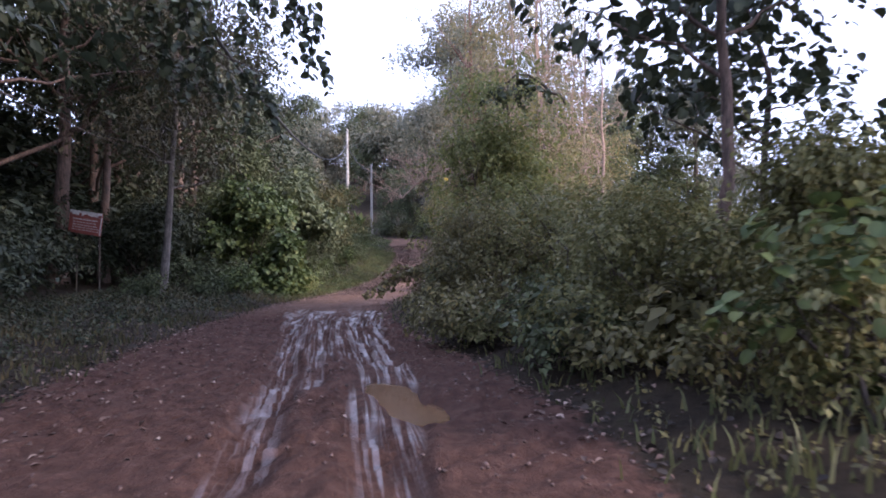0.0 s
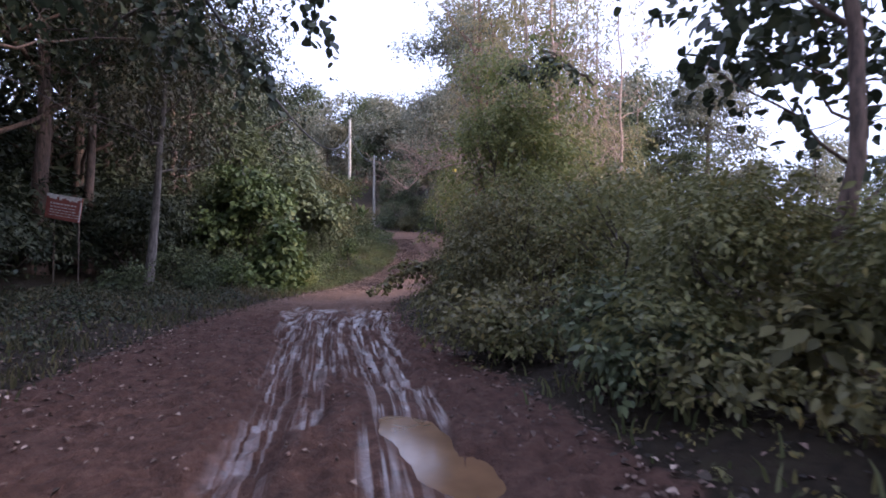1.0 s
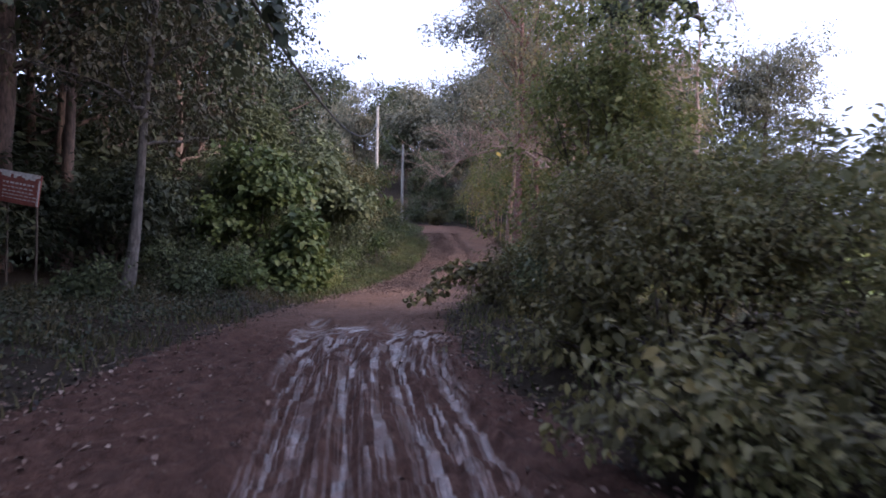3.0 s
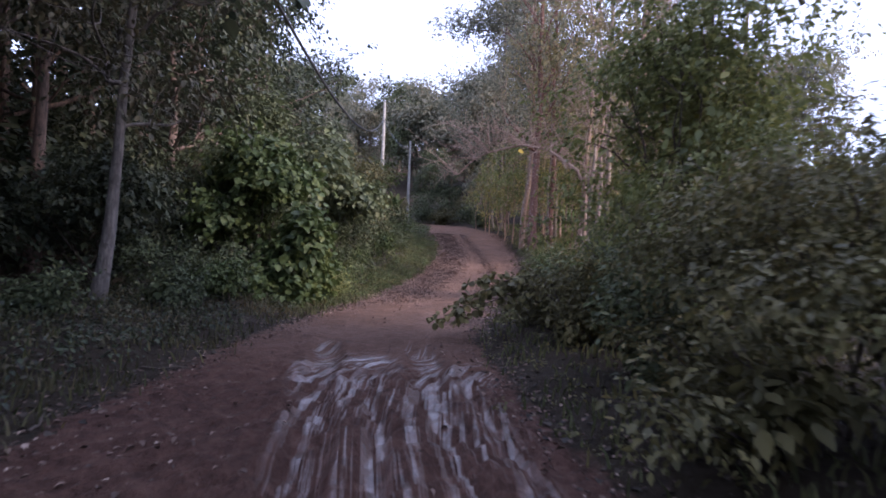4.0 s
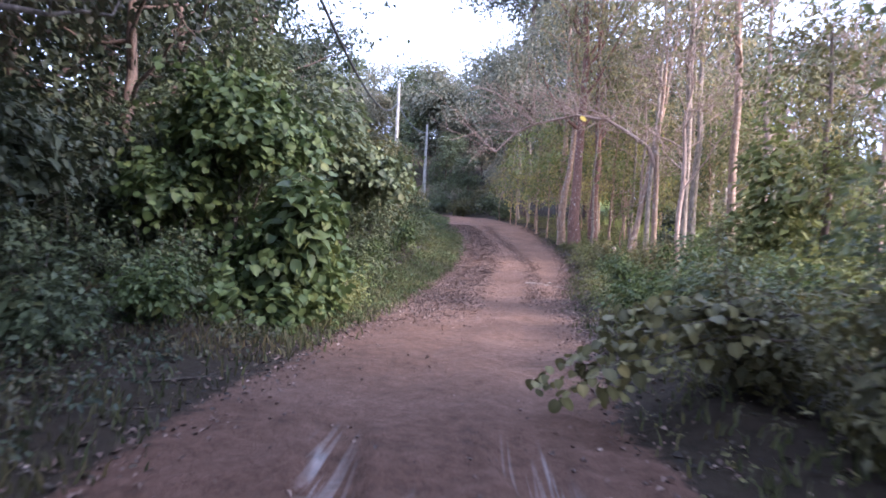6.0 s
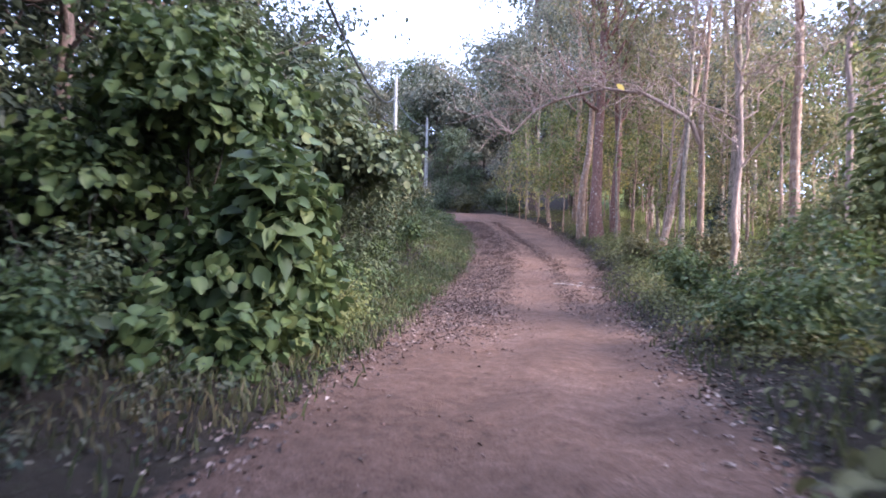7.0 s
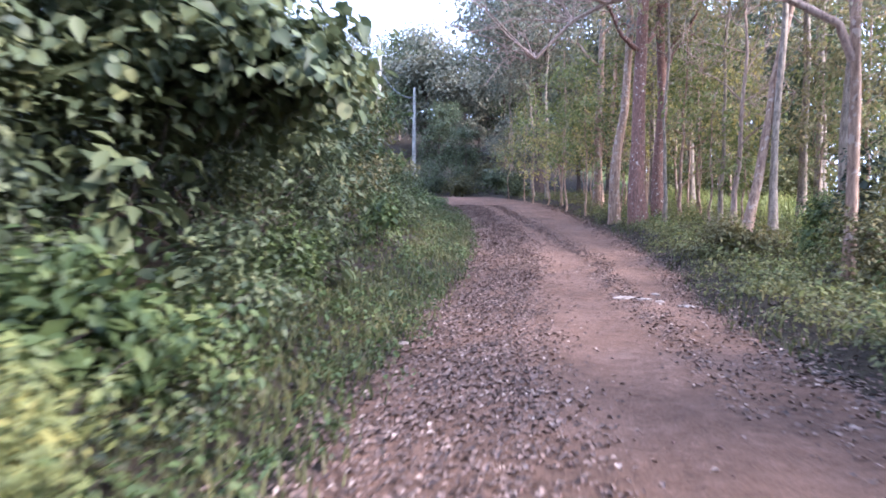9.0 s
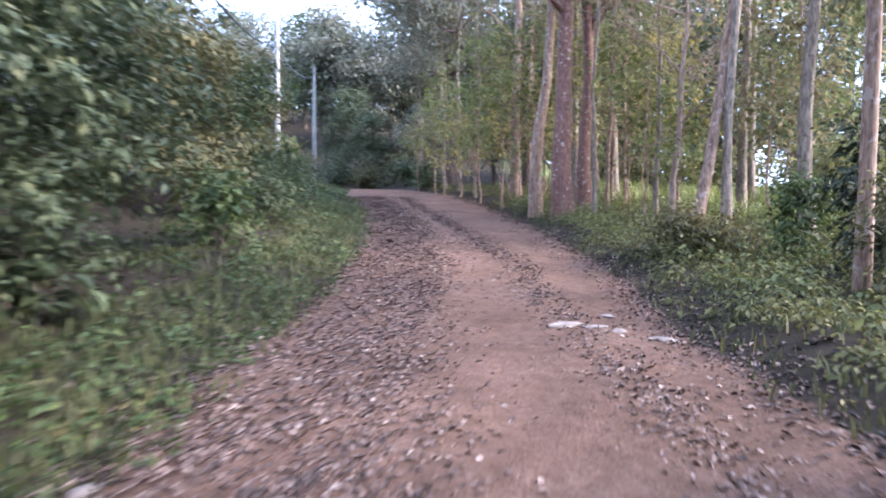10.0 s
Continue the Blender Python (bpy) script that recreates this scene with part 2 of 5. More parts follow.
FIELD = leaf_material("field_green", (0.13, 0.165, 0.04), (0.22, 0.265, 0.065), (0.32, 0.36, 0.1))
BARK_BROWN = bark_material("bark_brown", (0.055, 0.038, 0.03), (0.15, 0.10, 0.078))
BARK_PALE = bark_material("bark_pale", (0.13, 0.098, 0.073), (0.33, 0.26, 0.195), 5, (0.13, 0.1, 0.078))
BARK_GREY = bark_material("bark_grey", (0.06, 0.051, 0.046), (0.15, 0.132, 0.118), 5, (0.06, 0.05, 0.045))
BARK_PINK = bark_material("bark_pinkish", (0.14, 0.082, 0.056), (0.34, 0.225, 0.152), 5, (0.37, 0.285, 0.225))
BARK_RED = bark_material("bark_red_spotted", (0.1, 0.046, 0.034), (0.23, 0.122, 0.088), 8, (0.5, 0.42, 0.36), 0.61)
TWIG = bark_material("twig_wood", (0.2, 0.135, 0.105), (0.4, 0.285, 0.22))
TWIG_DARK = bark_material("twig_dark", (0.035, 0.026, 0.02), (0.08, 0.06, 0.045))
CONCRETE = plain_material("pole_concrete", (0.25, 0.235, 0.21), (0.42, 0.4, 0.36), 3.0, 0.85)
CABLE = plain_material("cable_rubber", (0.02, 0.02, 0.022), (0.035, 0.035, 0.038), 20, 0.6)
STONE = plain_material("pale_stone", (0.13, 0.095, 0.08), (0.33, 0.27, 0.23), 8, 0.85, 0, 0.6)
LITTER = island_material("dry_leaves", [(0.0, (0.045, 0.027, 0.02)), (0.5, (0.115, 0.07, 0.053)), (0.9, (0.2, 0.133, 0.104)), (1.0, (0.38, 0.29, 0.235))])
GRAVEL = island_material("gravel_tones", [(0.0, (0.07, 0.038, 0.03)), (0.6, (0.17, 0.095, 0.075)), (1.0, (0.34, 0.25, 0.21))])
# Darker copy of the dry leaves, with the forest floor's shade in its tones.
LITTER_DARK = island_material("shade_dark_leaves", [(0.0, (0.011, 0.007, 0.005)), (0.5, (0.025, 0.017, 0.011)), (0.92, (0.048, 0.034, 0.022)), (1.0, (0.13, 0.1, 0.065))])
MUD_CLODS = island_material("mud_clod_tones", [(0.0, (0.045, 0.026, 0.02)), (0.7, (0.1, 0.058, 0.046)), (1.0, (0.15, 0.09, 0.072))], 0.6)
BOARD_RED = plain_material("faded_red_paint", (0.17, 0.036, 0.024), (0.28, 0.08, 0.055), 9, 0.65)
PEELED = plain_material("peeled_white_paint", (0.42, 0.38, 0.35), (0.72, 0.7, 0.67), 14, 0.8)
WEATHERED = plain_material("weathered_wood", (0.12, 0.09, 0.07), (0.26, 0.21, 0.17), 12, 0.85)
EARTH = earth_material()


def water_material():
    m, n, l, p = material("muddy_water")
    geo = n.new("ShaderNodeNewGeometry")
    f = noise_node(n, l, 3.0, 3, geo.outputs["Position"])
    r = ramp(n, [(0.3, (0.105, 0.06, 0.034)), (0.7, (0.14, 0.082, 0.047))])
    l.new(f.outputs["Fac"], r.inputs["Fac"])
    l.new(r.outputs["Color"], p.inputs["Base Color"])
    p.inputs["Roughness"].default_value = 0.08
    p.inputs["Specular IOR Level"].default_value = 0.4
    p.inputs["IOR"].default_value = 1.33
    return m


WATER = water_material()


# ---------- mesh helpers ----------
def mesh_from(name, verts, tris, mat, smooth=False):
    """A mesh from arrays of vertices and of triangles or quads."""
    verts, tris = np.asarray(verts, np.float32), np.asarray(tris, np.int32)
    me = bpy.data.meshes.new(name)
    k = tris.shape[1]
    me.vertices.add(len(verts))
    me.vertices.foreach_set("co", verts.ravel())
    me.loops.add(tris.size)
    me.loops.foreach_set("vertex_index", tris.ravel())
    me.polygons.add(len(tris))
    me.polygons.foreach_set("loop_start", np.arange(0, tris.size, k, dtype=np.int32))
    if smooth:
        me.polygons.foreach_set("use_smooth", np.ones(len(tris), dtype=bool))
    me.update(calc_edges=True)
    me.validate()
    me.materials.append(mat)
    return me


def part(name, me, parent=None, label=""):
    ob = new(name, me)
    if parent is not None:
        ob.parent = parent
    return tagged(ob, label)


def thing(name, label, category, group="", at=(0, 0, 0)):
    ob = new(name)
    ob.empty_display_size = 0.2
    ob.location = at
    return tagged(ob, label, category, group)


def tube(points, radii, sides=8, rough=0.06, seed=0):
    """A bent, tapered, slightly lumpy tube along the points: vertices and quads."""
    pts, radii = np.asarray(points, float), np.asarray(radii, float)
    r = np.random.default_rng(seed)
    tang = np.gradient(pts, axis=0)
    tang /= np.linalg.norm(tang, axis=1, keepdims=True) + 1e-9
    ref = np.array((0.31, 0.95, 0.05)) if abs(tang[0, 2]) > 0.6 else np.array((0.05, 0.1, 0.99))
    u = np.cross(tang, ref)
    u /= np.linalg.norm(u, axis=1, keepdims=True) + 1e-9
    v = np.cross(tang, u)
    ang = np.linspace(0, 2 * np.pi, sides, endpoint=False)
    lump = 1 + rough * r.standard_normal((len(pts), sides))
    ring = np.cos(ang)[None, :, None] * u[:, None] + np.sin(ang)[None, :, None] * v[:, None]
    verts = pts[:, None] + ring * (radii[:, None] * lump)[..., None]
    a = np.arange(len(pts) - 1)[:, None] * sides
    j = np.arange(sides)[None]
    jn = (j + 1) % sides
    quads = np.stack((a + j, a + jn, a + sides + jn, a + sides + j), -1).reshape(-1, 4)
    return verts.reshape(-1, 3), quads


def joined(pieces):
    vs, fs, k = [], [], 0
    for v, f in pieces:
        vs.append(v)
        fs.append(f + k)
        k += len(v)
    return np.concatenate(vs), np.concatenate(fs)


def bent(a, b, n, wander, r, sag=0.0):
    """n points from a to b that wander sideways and sag (or rise) in the middle."""
    a, b = np.asarray(a, float), np.asarray(b, float)
    t = np.linspace(0, 1, n)[:, None]
    p = a + (b - a) * t
    off = np.cumsum(r.standard_normal((n, 3)), axis=0)
    off -= off[0] + (off[-1] - off[0]) * t
    p = p + off * wander
    p[:, 2] -= sag * (4 * t * (1 - t))[:, 0]
    return p


def heart_leaf(steps=7):
    """A broad heart-shaped leaf, folded a little along the midrib, its tip bent down."""
    half = []
    for k in range(steps):
        a = math.pi * (0.04 + 0.96 * k / steps)
        w = 0.5 * math.sin(a) ** 0.8 * (1.22 - 0.42 * k / steps)
        y = -0.1 * math.sin(a * 0.5 + 0.4) * (1 if k < 2 else 0) + 0.98 * (1 - math.cos(a)) / 2
        half.append((w, y, 0.17 * w - 0.16 * y * y))
    rib = [(0, 0.03, 0), (0, 0.35, -0.03), (0, 0.7, -0.1), (0, 1.04, -0.21)]
    verts = rib + [(-x, y, z) for x, y, z in half] + half
    faces = []
    for side in (4, 4 + steps):
        chain = list(range(side, side + steps)) + [3]
        at = 0
        for a, b in zip(chain[:-1], chain[1:]):
            while at < 2 and half[a - side][1] > rib[at + 1][1] - 0.1:
                faces.append((at, at + 1, a) if side == 4 else (at + 1, at, a))
                at += 1
            faces.append((at, b, a) if side == 4 else (at, a, b))
        if at < 2:
            faces.append((at, 2, 3))
    return np.array(verts), np.array(faces)


HEART, HEART_F = heart_leaf()
OVAL = np.array([(0, 0, 0), (-0.2, 0.2, 0.04), (-0.27, 0.52, 0.05), (0, 1.0, -0.12), (0.27, 0.52, 0.05), (0.2, 0.2, 0.04)])
OVAL_F = np.array([(0, 2, 1), (0, 3, 2), (0, 4, 3), (0, 5, 4)])
DIAMOND = np.array([(0, 0, 0), (-0.30, 0.42, 0.05), (0, 1.0, -0.1), (0.30, 0.42, 0.05)])
DIAMOND_F = np.array([(0, 2, 1), (0, 3, 2)])
SHAPES = {"heart": (HEART, HEART_F), "oval": (OVAL, OVAL_F), "far": (DIAMOND, DIAMOND_F)}


def unit(a):
    return a / (np.linalg.norm(a, axis=1, keepdims=True) + 1e-9)


def leaf_frames(pos, out, r, droop=0.7, wild=0.4):
    """For each leaf: right, forward and normal. Leaves face outwards and up, and hang."""
    n = len(pos)
    nor = unit(out * 0.8 + np.array((0, 0, 0.75)) + wild * r.standard_normal((n, 3)))
    fwd = np.array((0, 0, -droop)) + out * 0.55 + 0.55 * r.standard_normal((n, 3))
    fwd = unit(fwd - nor * np.sum(fwd * nor, 1, keepdims=True))
    return np.cross(fwd, nor), fwd, nor


def midrib(me):
    """Marks the midrib of each heart-shaped leaf: a paler vein, faded out as painted cupped shading."""
    att = me.attributes.new("midrib", "FLOAT", "POINT")
    att.data.foreach_set("value", (np.arange(len(me.vertices)) % len(HEART) < 4).astype(np.float32))


def leaf_mesh(name, pos, out, size, mat, r, shape="oval", droop=0.7, wild=0.4):
    base, faces = SHAPES[shape]
    right, fwd, nor = leaf_frames(pos, out, r, droop, wild)
    s = (size * r.uniform(0.55, 1.25, len(pos)))[:, None, None]
    curl = r.uniform(0.2, 2.2, len(pos))[:, None, None]
    v = pos[:, None] + s * (base[None, :, 0:1] * right[:, None] + base[None, :, 1:2] * fwd[:, None] + curl * base[None, :, 2:3] * nor[:, None])
    f = np.arange(len(pos))[:, None, None] * len(base) + faces[None]
    me = mesh_from(name, v.reshape(-1, 3), f.reshape(-1, 3), mat, shape == "heart")
    if shape == "heart":
        midrib(me)
    return me


PATH_Y = np.array([e[1] for _, e, _, _ in PATH])
PATH_X = np.array([e[0] for _, e, _, _ in PATH])


def clear_of_lane(pos, half=1.8, top=3.0):
    """Leaves that keep out of the vehicle's way along the lane."""
    px = np.interp(pos[:, 1], PATH_Y, PATH_X)
    return ~((np.abs(pos[:, 0] - px) < half) & (pos[:, 2] < top) & (pos[:, 1] < 40))


def clump_points(clumps, count, r, fill=0.35):
    """count points over ellipsoid clumps (centre, radii), mostly near their skins; also the way outwards."""
    c = np.array([k[0] for k in clumps], float)
    q = np.array([k[1] if np.ndim(k[1]) else (k[1],) * 3 for k in clumps], float)
    w = np.prod(q, axis=1) ** (2 / 3)
    i = r.choice(len(c), count, p=w / w.sum())
    d = unit(r.standard_normal((count, 3)))
    under = d[:, 2] < -0.15
    d[under, 2] *= -1
    rad = np.where(r.random(count) < fill, r.random(count) ** 0.5, r.uniform(0.8, 1.08, count))
    return c[i] + d * q[i] * rad[:, None], d


# ---------- the lay of the land ----------
ROAD = [(-60, -5.0, 3.0), (0, -4.0, 1.9), (5, -4.3, 1.45), (8.5, -5.0, 0.6), (14, -5.8, -1.0), (20, -6.1, -1.8), (27, -5.7, -0.9), (33, -5.5, -0.4), (38, -5.2, 0.2),
        (42, -4.6, 0.95), (47, -4.4, 1.2), (52, -4.5, 1.2), (60, -5.4, 0.9), (69, -6.6, 0.2), (80, -7.3, -2.9), (90, -12, -7), (105, -24, -19)]
RY, RL, RR = (np.array(c, float) for c in zip(*ROAD))
PY = [-60, 0, 30, 34, 39, 45, 51, 65, 80, 84, 92, 110, 140, 180, 260, 600]
PZ = [0, 0, 0.03, 0.1, 0.3, 1.0, 1.75, 3.4, 4.85, 5.0, 5.8, 10.5, 21, 31, 42, 50]


def smooth01(t):
    t = np.clip(t, 0, 1)
    return t * t * (3 - 2 * t)


def wave(x, y, s, k=0):
    return np.sin(x * s + 1.7 * k) * np.cos(y * s * 1.13 + 0.9 * k) + 0.5 * np.sin(2.3 * x * s - 1.9 * y * s + k)


RUTS = [([4.0, 6.6, 11.3, 16, 20], [-1.3, -1.75, -2.8, -3.95, -4.6], 0.24), ([3.5, 5, 8, 11.2, 16.1, 20], [-0.2, -0.45, -0.85, -1.55, -2.4, -2.9], 0.26),
        ([5, 8, 11.2, 16.1], [-0.1, -0.45, -1.1, -1.95], 0.14), ([7, 11.2, 16.1], [-1.45, -2.25, -3.2], 0.12)]
TRACKS = [([18, 26, 33, 38, 44, 52, 62, 80], [-4.6, -3.9, -2.7, -2.1, -1.7, -1.6, -2.3, -5.0], 0.55), ([18, 26, 33, 38, 44, 52, 62, 80], [-2.8, -2.2, -1.2, -0.3, 0.1, 0.1, -0.6, -3.8], 0.5)]
POOL_C, POOL_D, POOL_R = np.array((-0.26, 6.2)), np.array((-0.36, 0.93)), (1.15, 0.26)


def pool(x, y):
    dx, dy = x - POOL_C[0], y - POOL_C[1]
    a = dx * POOL_D[0] + dy * POOL_D[1]
    b = dx * POOL_D[1] - dy * POOL_D[0]
    return np.sqrt((a / POOL_R[0]) ** 2 + (b / POOL_R[1]) ** 2) + 0.12 * np.sin(5 * a + 1) + 0.06 * np.sin(9 * b) + 0.07 * np.sin(11 * a + 7 * b)


def land(x, y):
    """Height, bareness, wetness and dampness of the ground."""
    x, y = np.asarray(x, float), np.asarray(y, float)
    z = np.interp(y, PY, PZ)
    left, right = np.interp(y, RY, RL), np.interp(y, RY, RR)
    dl, dr = left - x, x - right
    side = np.maximum(dl, dr)
    z = z + 0.45 * smooth01(dl / 3.0) + np.clip(dl - 5, 0, 60) * 0.16 + 0.25 * smooth01(dr / 1.2)
    z = z - (np.interp(y, PY, PZ) - 4.5) * smooth01((x - 12) / 30) * smooth01((y - 88) / 10)
    z = z - np.clip(dr - 14, 0, 60) * 0.03
    z = z + 0.05 * wave(x, y, 0.9) * smooth01(side / 2 + 0.4) + 0.018 * wave(x, y, 2.7, 2)
    z = z + np.clip(-x - 120, 0, 400) * 0.06
    bare = smooth01(0.5 - side / 1.1) * smooth01((91 - y) / 4)
    near = smooth01((y - 3) / 1.5) * smooth01((19 - y) / 3)
    wet, damp = np.zeros_like(z), smooth01((23 - y) / 9) * 0.85
    p = pool(x, y)
    z = z + near * bare * smooth01((p - 1.0) / 1.2) * (0.028 * wave(x, y, 6.5, 1) + 0.026 * wave(x, y, 14, 4) + 0.016 * wave(x, y, 27, 2))
    for ys, xs, half in RUTS:
        d = np.abs(x - np.interp(y, ys, xs) - 0.05 * np.sin(1.9 * y)) / half
        on = smooth01((y - ys[0] + 1) / 1.0) * smooth01((ys[-1] + 0.5 - y) / 2.0)
        z = z - 0.085 * on * np.exp(-d ** 4) + 0.035 * on * np.exp(-((d - 1.45) / 0.4) ** 2)
        wet = np.maximum(wet, on * 0.85 * np.exp(-(d * 1.0) ** 4))
    centre, half = np.interp(y, [4, 8, 12, 17.4], [-0.7, -1.3, -2.15, -3.15]), np.interp(y, [4, 8, 17.4], [0.6, 0.8, 1.65])
    strip = smooth01((1.1 - np.abs(x - centre) / half) / 0.35) * (0.2 + 0.8 * smooth01((y - 7.5) / 3)) * smooth01((y - 4) / 2) * smooth01((18.3 - y + 0.5 * np.sin(3 * x)) / 1.4)
    wet = np.maximum(wet * 0.9, strip * (0.72 + 0.3 * wave(x, y, 2.2, 3)))
    across = x - np.interp(y, [5, 8, 11.2, 16.5], [-0.9, -1.4, -2.1, -3.1])
    ridge = np.sin(across * 21 + 0.8 * np.sin(1.3 * y) + 0.5 * np.sin(3.1 * y)) * (0.6 + 0.4 * np.sin(2.2 * y + 3 * across))
    z = z + 0.026 * ridge * smooth01((1.45 - np.abs(across)) / 0.4) * smooth01((y - 5) / 3) * smooth01((18 - y) / 2)
    for ys, xs, half in TRACKS:
        d = np.abs(x - np.interp(y, ys, xs)) / half
        z = z - 0.05 * np.exp(-d ** 2) * smooth01((y - 18) / 4) * smooth01((78 - y) / 6)
    z = z + (np.maximum(z, -0.015) - z) * smooth01((2.6 - p) / 0.6)
    z = z - 0.10 * smooth01((1.35 - p) / 0.6)
    return z, bare, np.clip(wet, 0, 1), damp


def ground_z(x, y):
    return float(land(np.array([x]), np.array([y]))[0][0])


def lines(breaks):
    out = [breaks[0][0]]
    for (a, step), (b, _) in zip(breaks[:-1], breaks[1:]):
        k = max(1, round((b - a) / step))
        out += [a + (b - a) * i / k for i in range(1, k + 1)]
    return np.array(out)


gx = lines([(-1500, 300), (-300, 60), (-60, 6), (-24, 1.0), (-9, 0.3), (-6.6, 0.1), (-4.6, 0.06), (0.8, 0.1), (2.0, 0.3), (5, 1.0), (20, 6), (60, 60), (300, 300), (1500, 1)])
gy = lines([(-1500, 300), (-300, 60), (-60, 6), (-12, 1.0), (2, 0.1), (20, 0.2), (50, 0.5), (92, 2), (150, 10), (300, 60), (600, 300), (1500, 1)])
GX, GY = np.meshgrid(gx, gy)
GZ, BARE, WET, DAMP = land(GX, GY)
verts = np.stack((GX, GY, GZ), -1).reshape(-1, 3)
nx, ny = len(gx), len(gy)
i = (np.arange(ny - 1)[:, None] * nx + np.arange(nx - 1)[None]).ravel()
quads = np.stack((i, i + 1, i + nx + 1, i + nx), -1)
OPEN = smooth01((GX - 9) / 6) * smooth01((GY - 20) / 12)
masks = np.stack((BARE, WET, DAMP, OPEN), -1).reshape(-1, 4)
ALONG = GX - np.interp(GY, [0, 5, 8, 11.2, 14, 16, 17.2, 18.2], [0, -0.9, -1.4, -2.1, -2.65, -2.75, -2.3, -1.4])
lane_xy = np.stack((ALONG, GY, 0 * GX, 0 * GX + 1), -1).reshape(-1, 4)
on_road = (BARE.reshape(-1)[quads].mean(1) > 0.35)
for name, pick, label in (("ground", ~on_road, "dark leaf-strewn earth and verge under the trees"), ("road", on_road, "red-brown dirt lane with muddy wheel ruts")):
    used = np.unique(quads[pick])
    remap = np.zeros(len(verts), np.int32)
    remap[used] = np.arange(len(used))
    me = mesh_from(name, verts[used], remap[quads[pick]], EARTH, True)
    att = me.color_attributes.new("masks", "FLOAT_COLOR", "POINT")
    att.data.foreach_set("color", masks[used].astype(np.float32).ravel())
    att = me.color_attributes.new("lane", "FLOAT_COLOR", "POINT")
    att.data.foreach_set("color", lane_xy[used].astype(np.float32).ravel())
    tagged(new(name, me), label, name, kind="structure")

# the pool of brown water in the wheel rut
ang = np.linspace(0, 2 * np.pi, 48, endpoint=False)
ring = np.stack((np.cos(ang) * POOL_R[0] * 1.4, np.sin(ang) * POOL_R[1] * 1.4), -1)
pv = [(POOL_C[0] + a * POOL_D[0] + b * POOL_D[1], POOL_C[1] + a * POOL_D[1] - b * POOL_D[0], -0.06) for a, b in ring]
bm = bmesh.new()
bm.faces.new([bm.verts.new(p) for p in pv])
bmesh.ops.recalc_face_normals(bm, faces=bm.faces)
if next(iter(bm.faces)).normal.z < 0:
    bmesh.ops.reverse_faces(bm, faces=bm.faces)
me = bpy.data.meshes.new("puddle")
bm.to_mesh(me)
bm.free()
me.materials.append(WATER)
tagged(new("puddle", me), "shallow puddle of muddy brown water in a rut", "puddle", kind="structure")


# ---------- plants ----------
def sprays(clumps, count, r, leaf, per=9, fill=0.4, hang=0.5):
    """Leaves gathered on short twigs that stand out of the clumps: places, and the way each leaf faces."""
    m = max(1, count // per)
    root, out = clump_points(clumps, m, r, fill)
    g = unit(out * 0.7 + 0.6 * r.standard_normal((m, 3)) + np.array((0, 0, -hang)))
    tone = np.repeat(np.arange(m), per)
    u = r.random((m * per, 1))
    pos = root[tone] + g[tone] * (u * leaf * 4.2) + r.standard_normal((m * per, 3)) * leaf * 0.55
    face = unit(out[tone] + 0.35 * g[tone] + 0.45 * r.standard_normal((m * per, 3)))
    return pos, face


def branchy(base, top, r0, limbs, r, spread, start=0.45, rise=0.5, wander=0.06, sides=10, taper=0.25):
    """A trunk from base to top with limbs: the trunk's piece, the limbs' pieces, and the limb ends."""
    n = 14
    tp = bent(base, top, n, wander, r)
    rad = r0 * (1 - (1 - taper) * np.linspace(0, 1, n) ** 0.9)
    rad[0] *= 1.4
    rad[1] *= 1.1
    trunk, limb_pieces, ends = tube(tp, rad, sides, 0.05, int(r.integers(1e6))), [], [tp[-1]]
    for k in range(limbs):
        f = start + (0.97 - start) * (k + r.random()) / limbs
        a = tp[int(f * (n - 1))]
        th = r.uniform(0, 2 * np.pi)
        ln = spread * r.uniform(0.6, 1.15) * (1.25 - 0.6 * f)
        b = a + ln * np.array((math.cos(th), math.sin(th), rise * r.uniform(0.4, 1.5)))
        lr = r0 * (1 - 0.75 * f) * 0.5
        lp = bent(a, b, 7, ln * 0.05, r)
        one = [tube(lp, np.linspace(lr, lr * 0.3, 7), 6, 0.05, int(r.integers(1e6)))]
        ends += [lp[-1], lp[4]]
        for _ in range(4):
            c = lp[int(r.integers(2, 7))]
            d = c + ln * 0.45 * (unit(r.standard_normal((1, 3)))[0] * 0.8 + np.array((0, 0, 0.35)))
            sp = bent(c, d, 5, ln * 0.03, r)
            one.append(tube(sp, np.linspace(lr * 0.35, lr * 0.1, 5), 4, 0.05, int(r.integers(1e6))))
            ends.append(sp[-1])
        limb_pieces.append(joined(one))
    return trunk, limb_pieces, ends


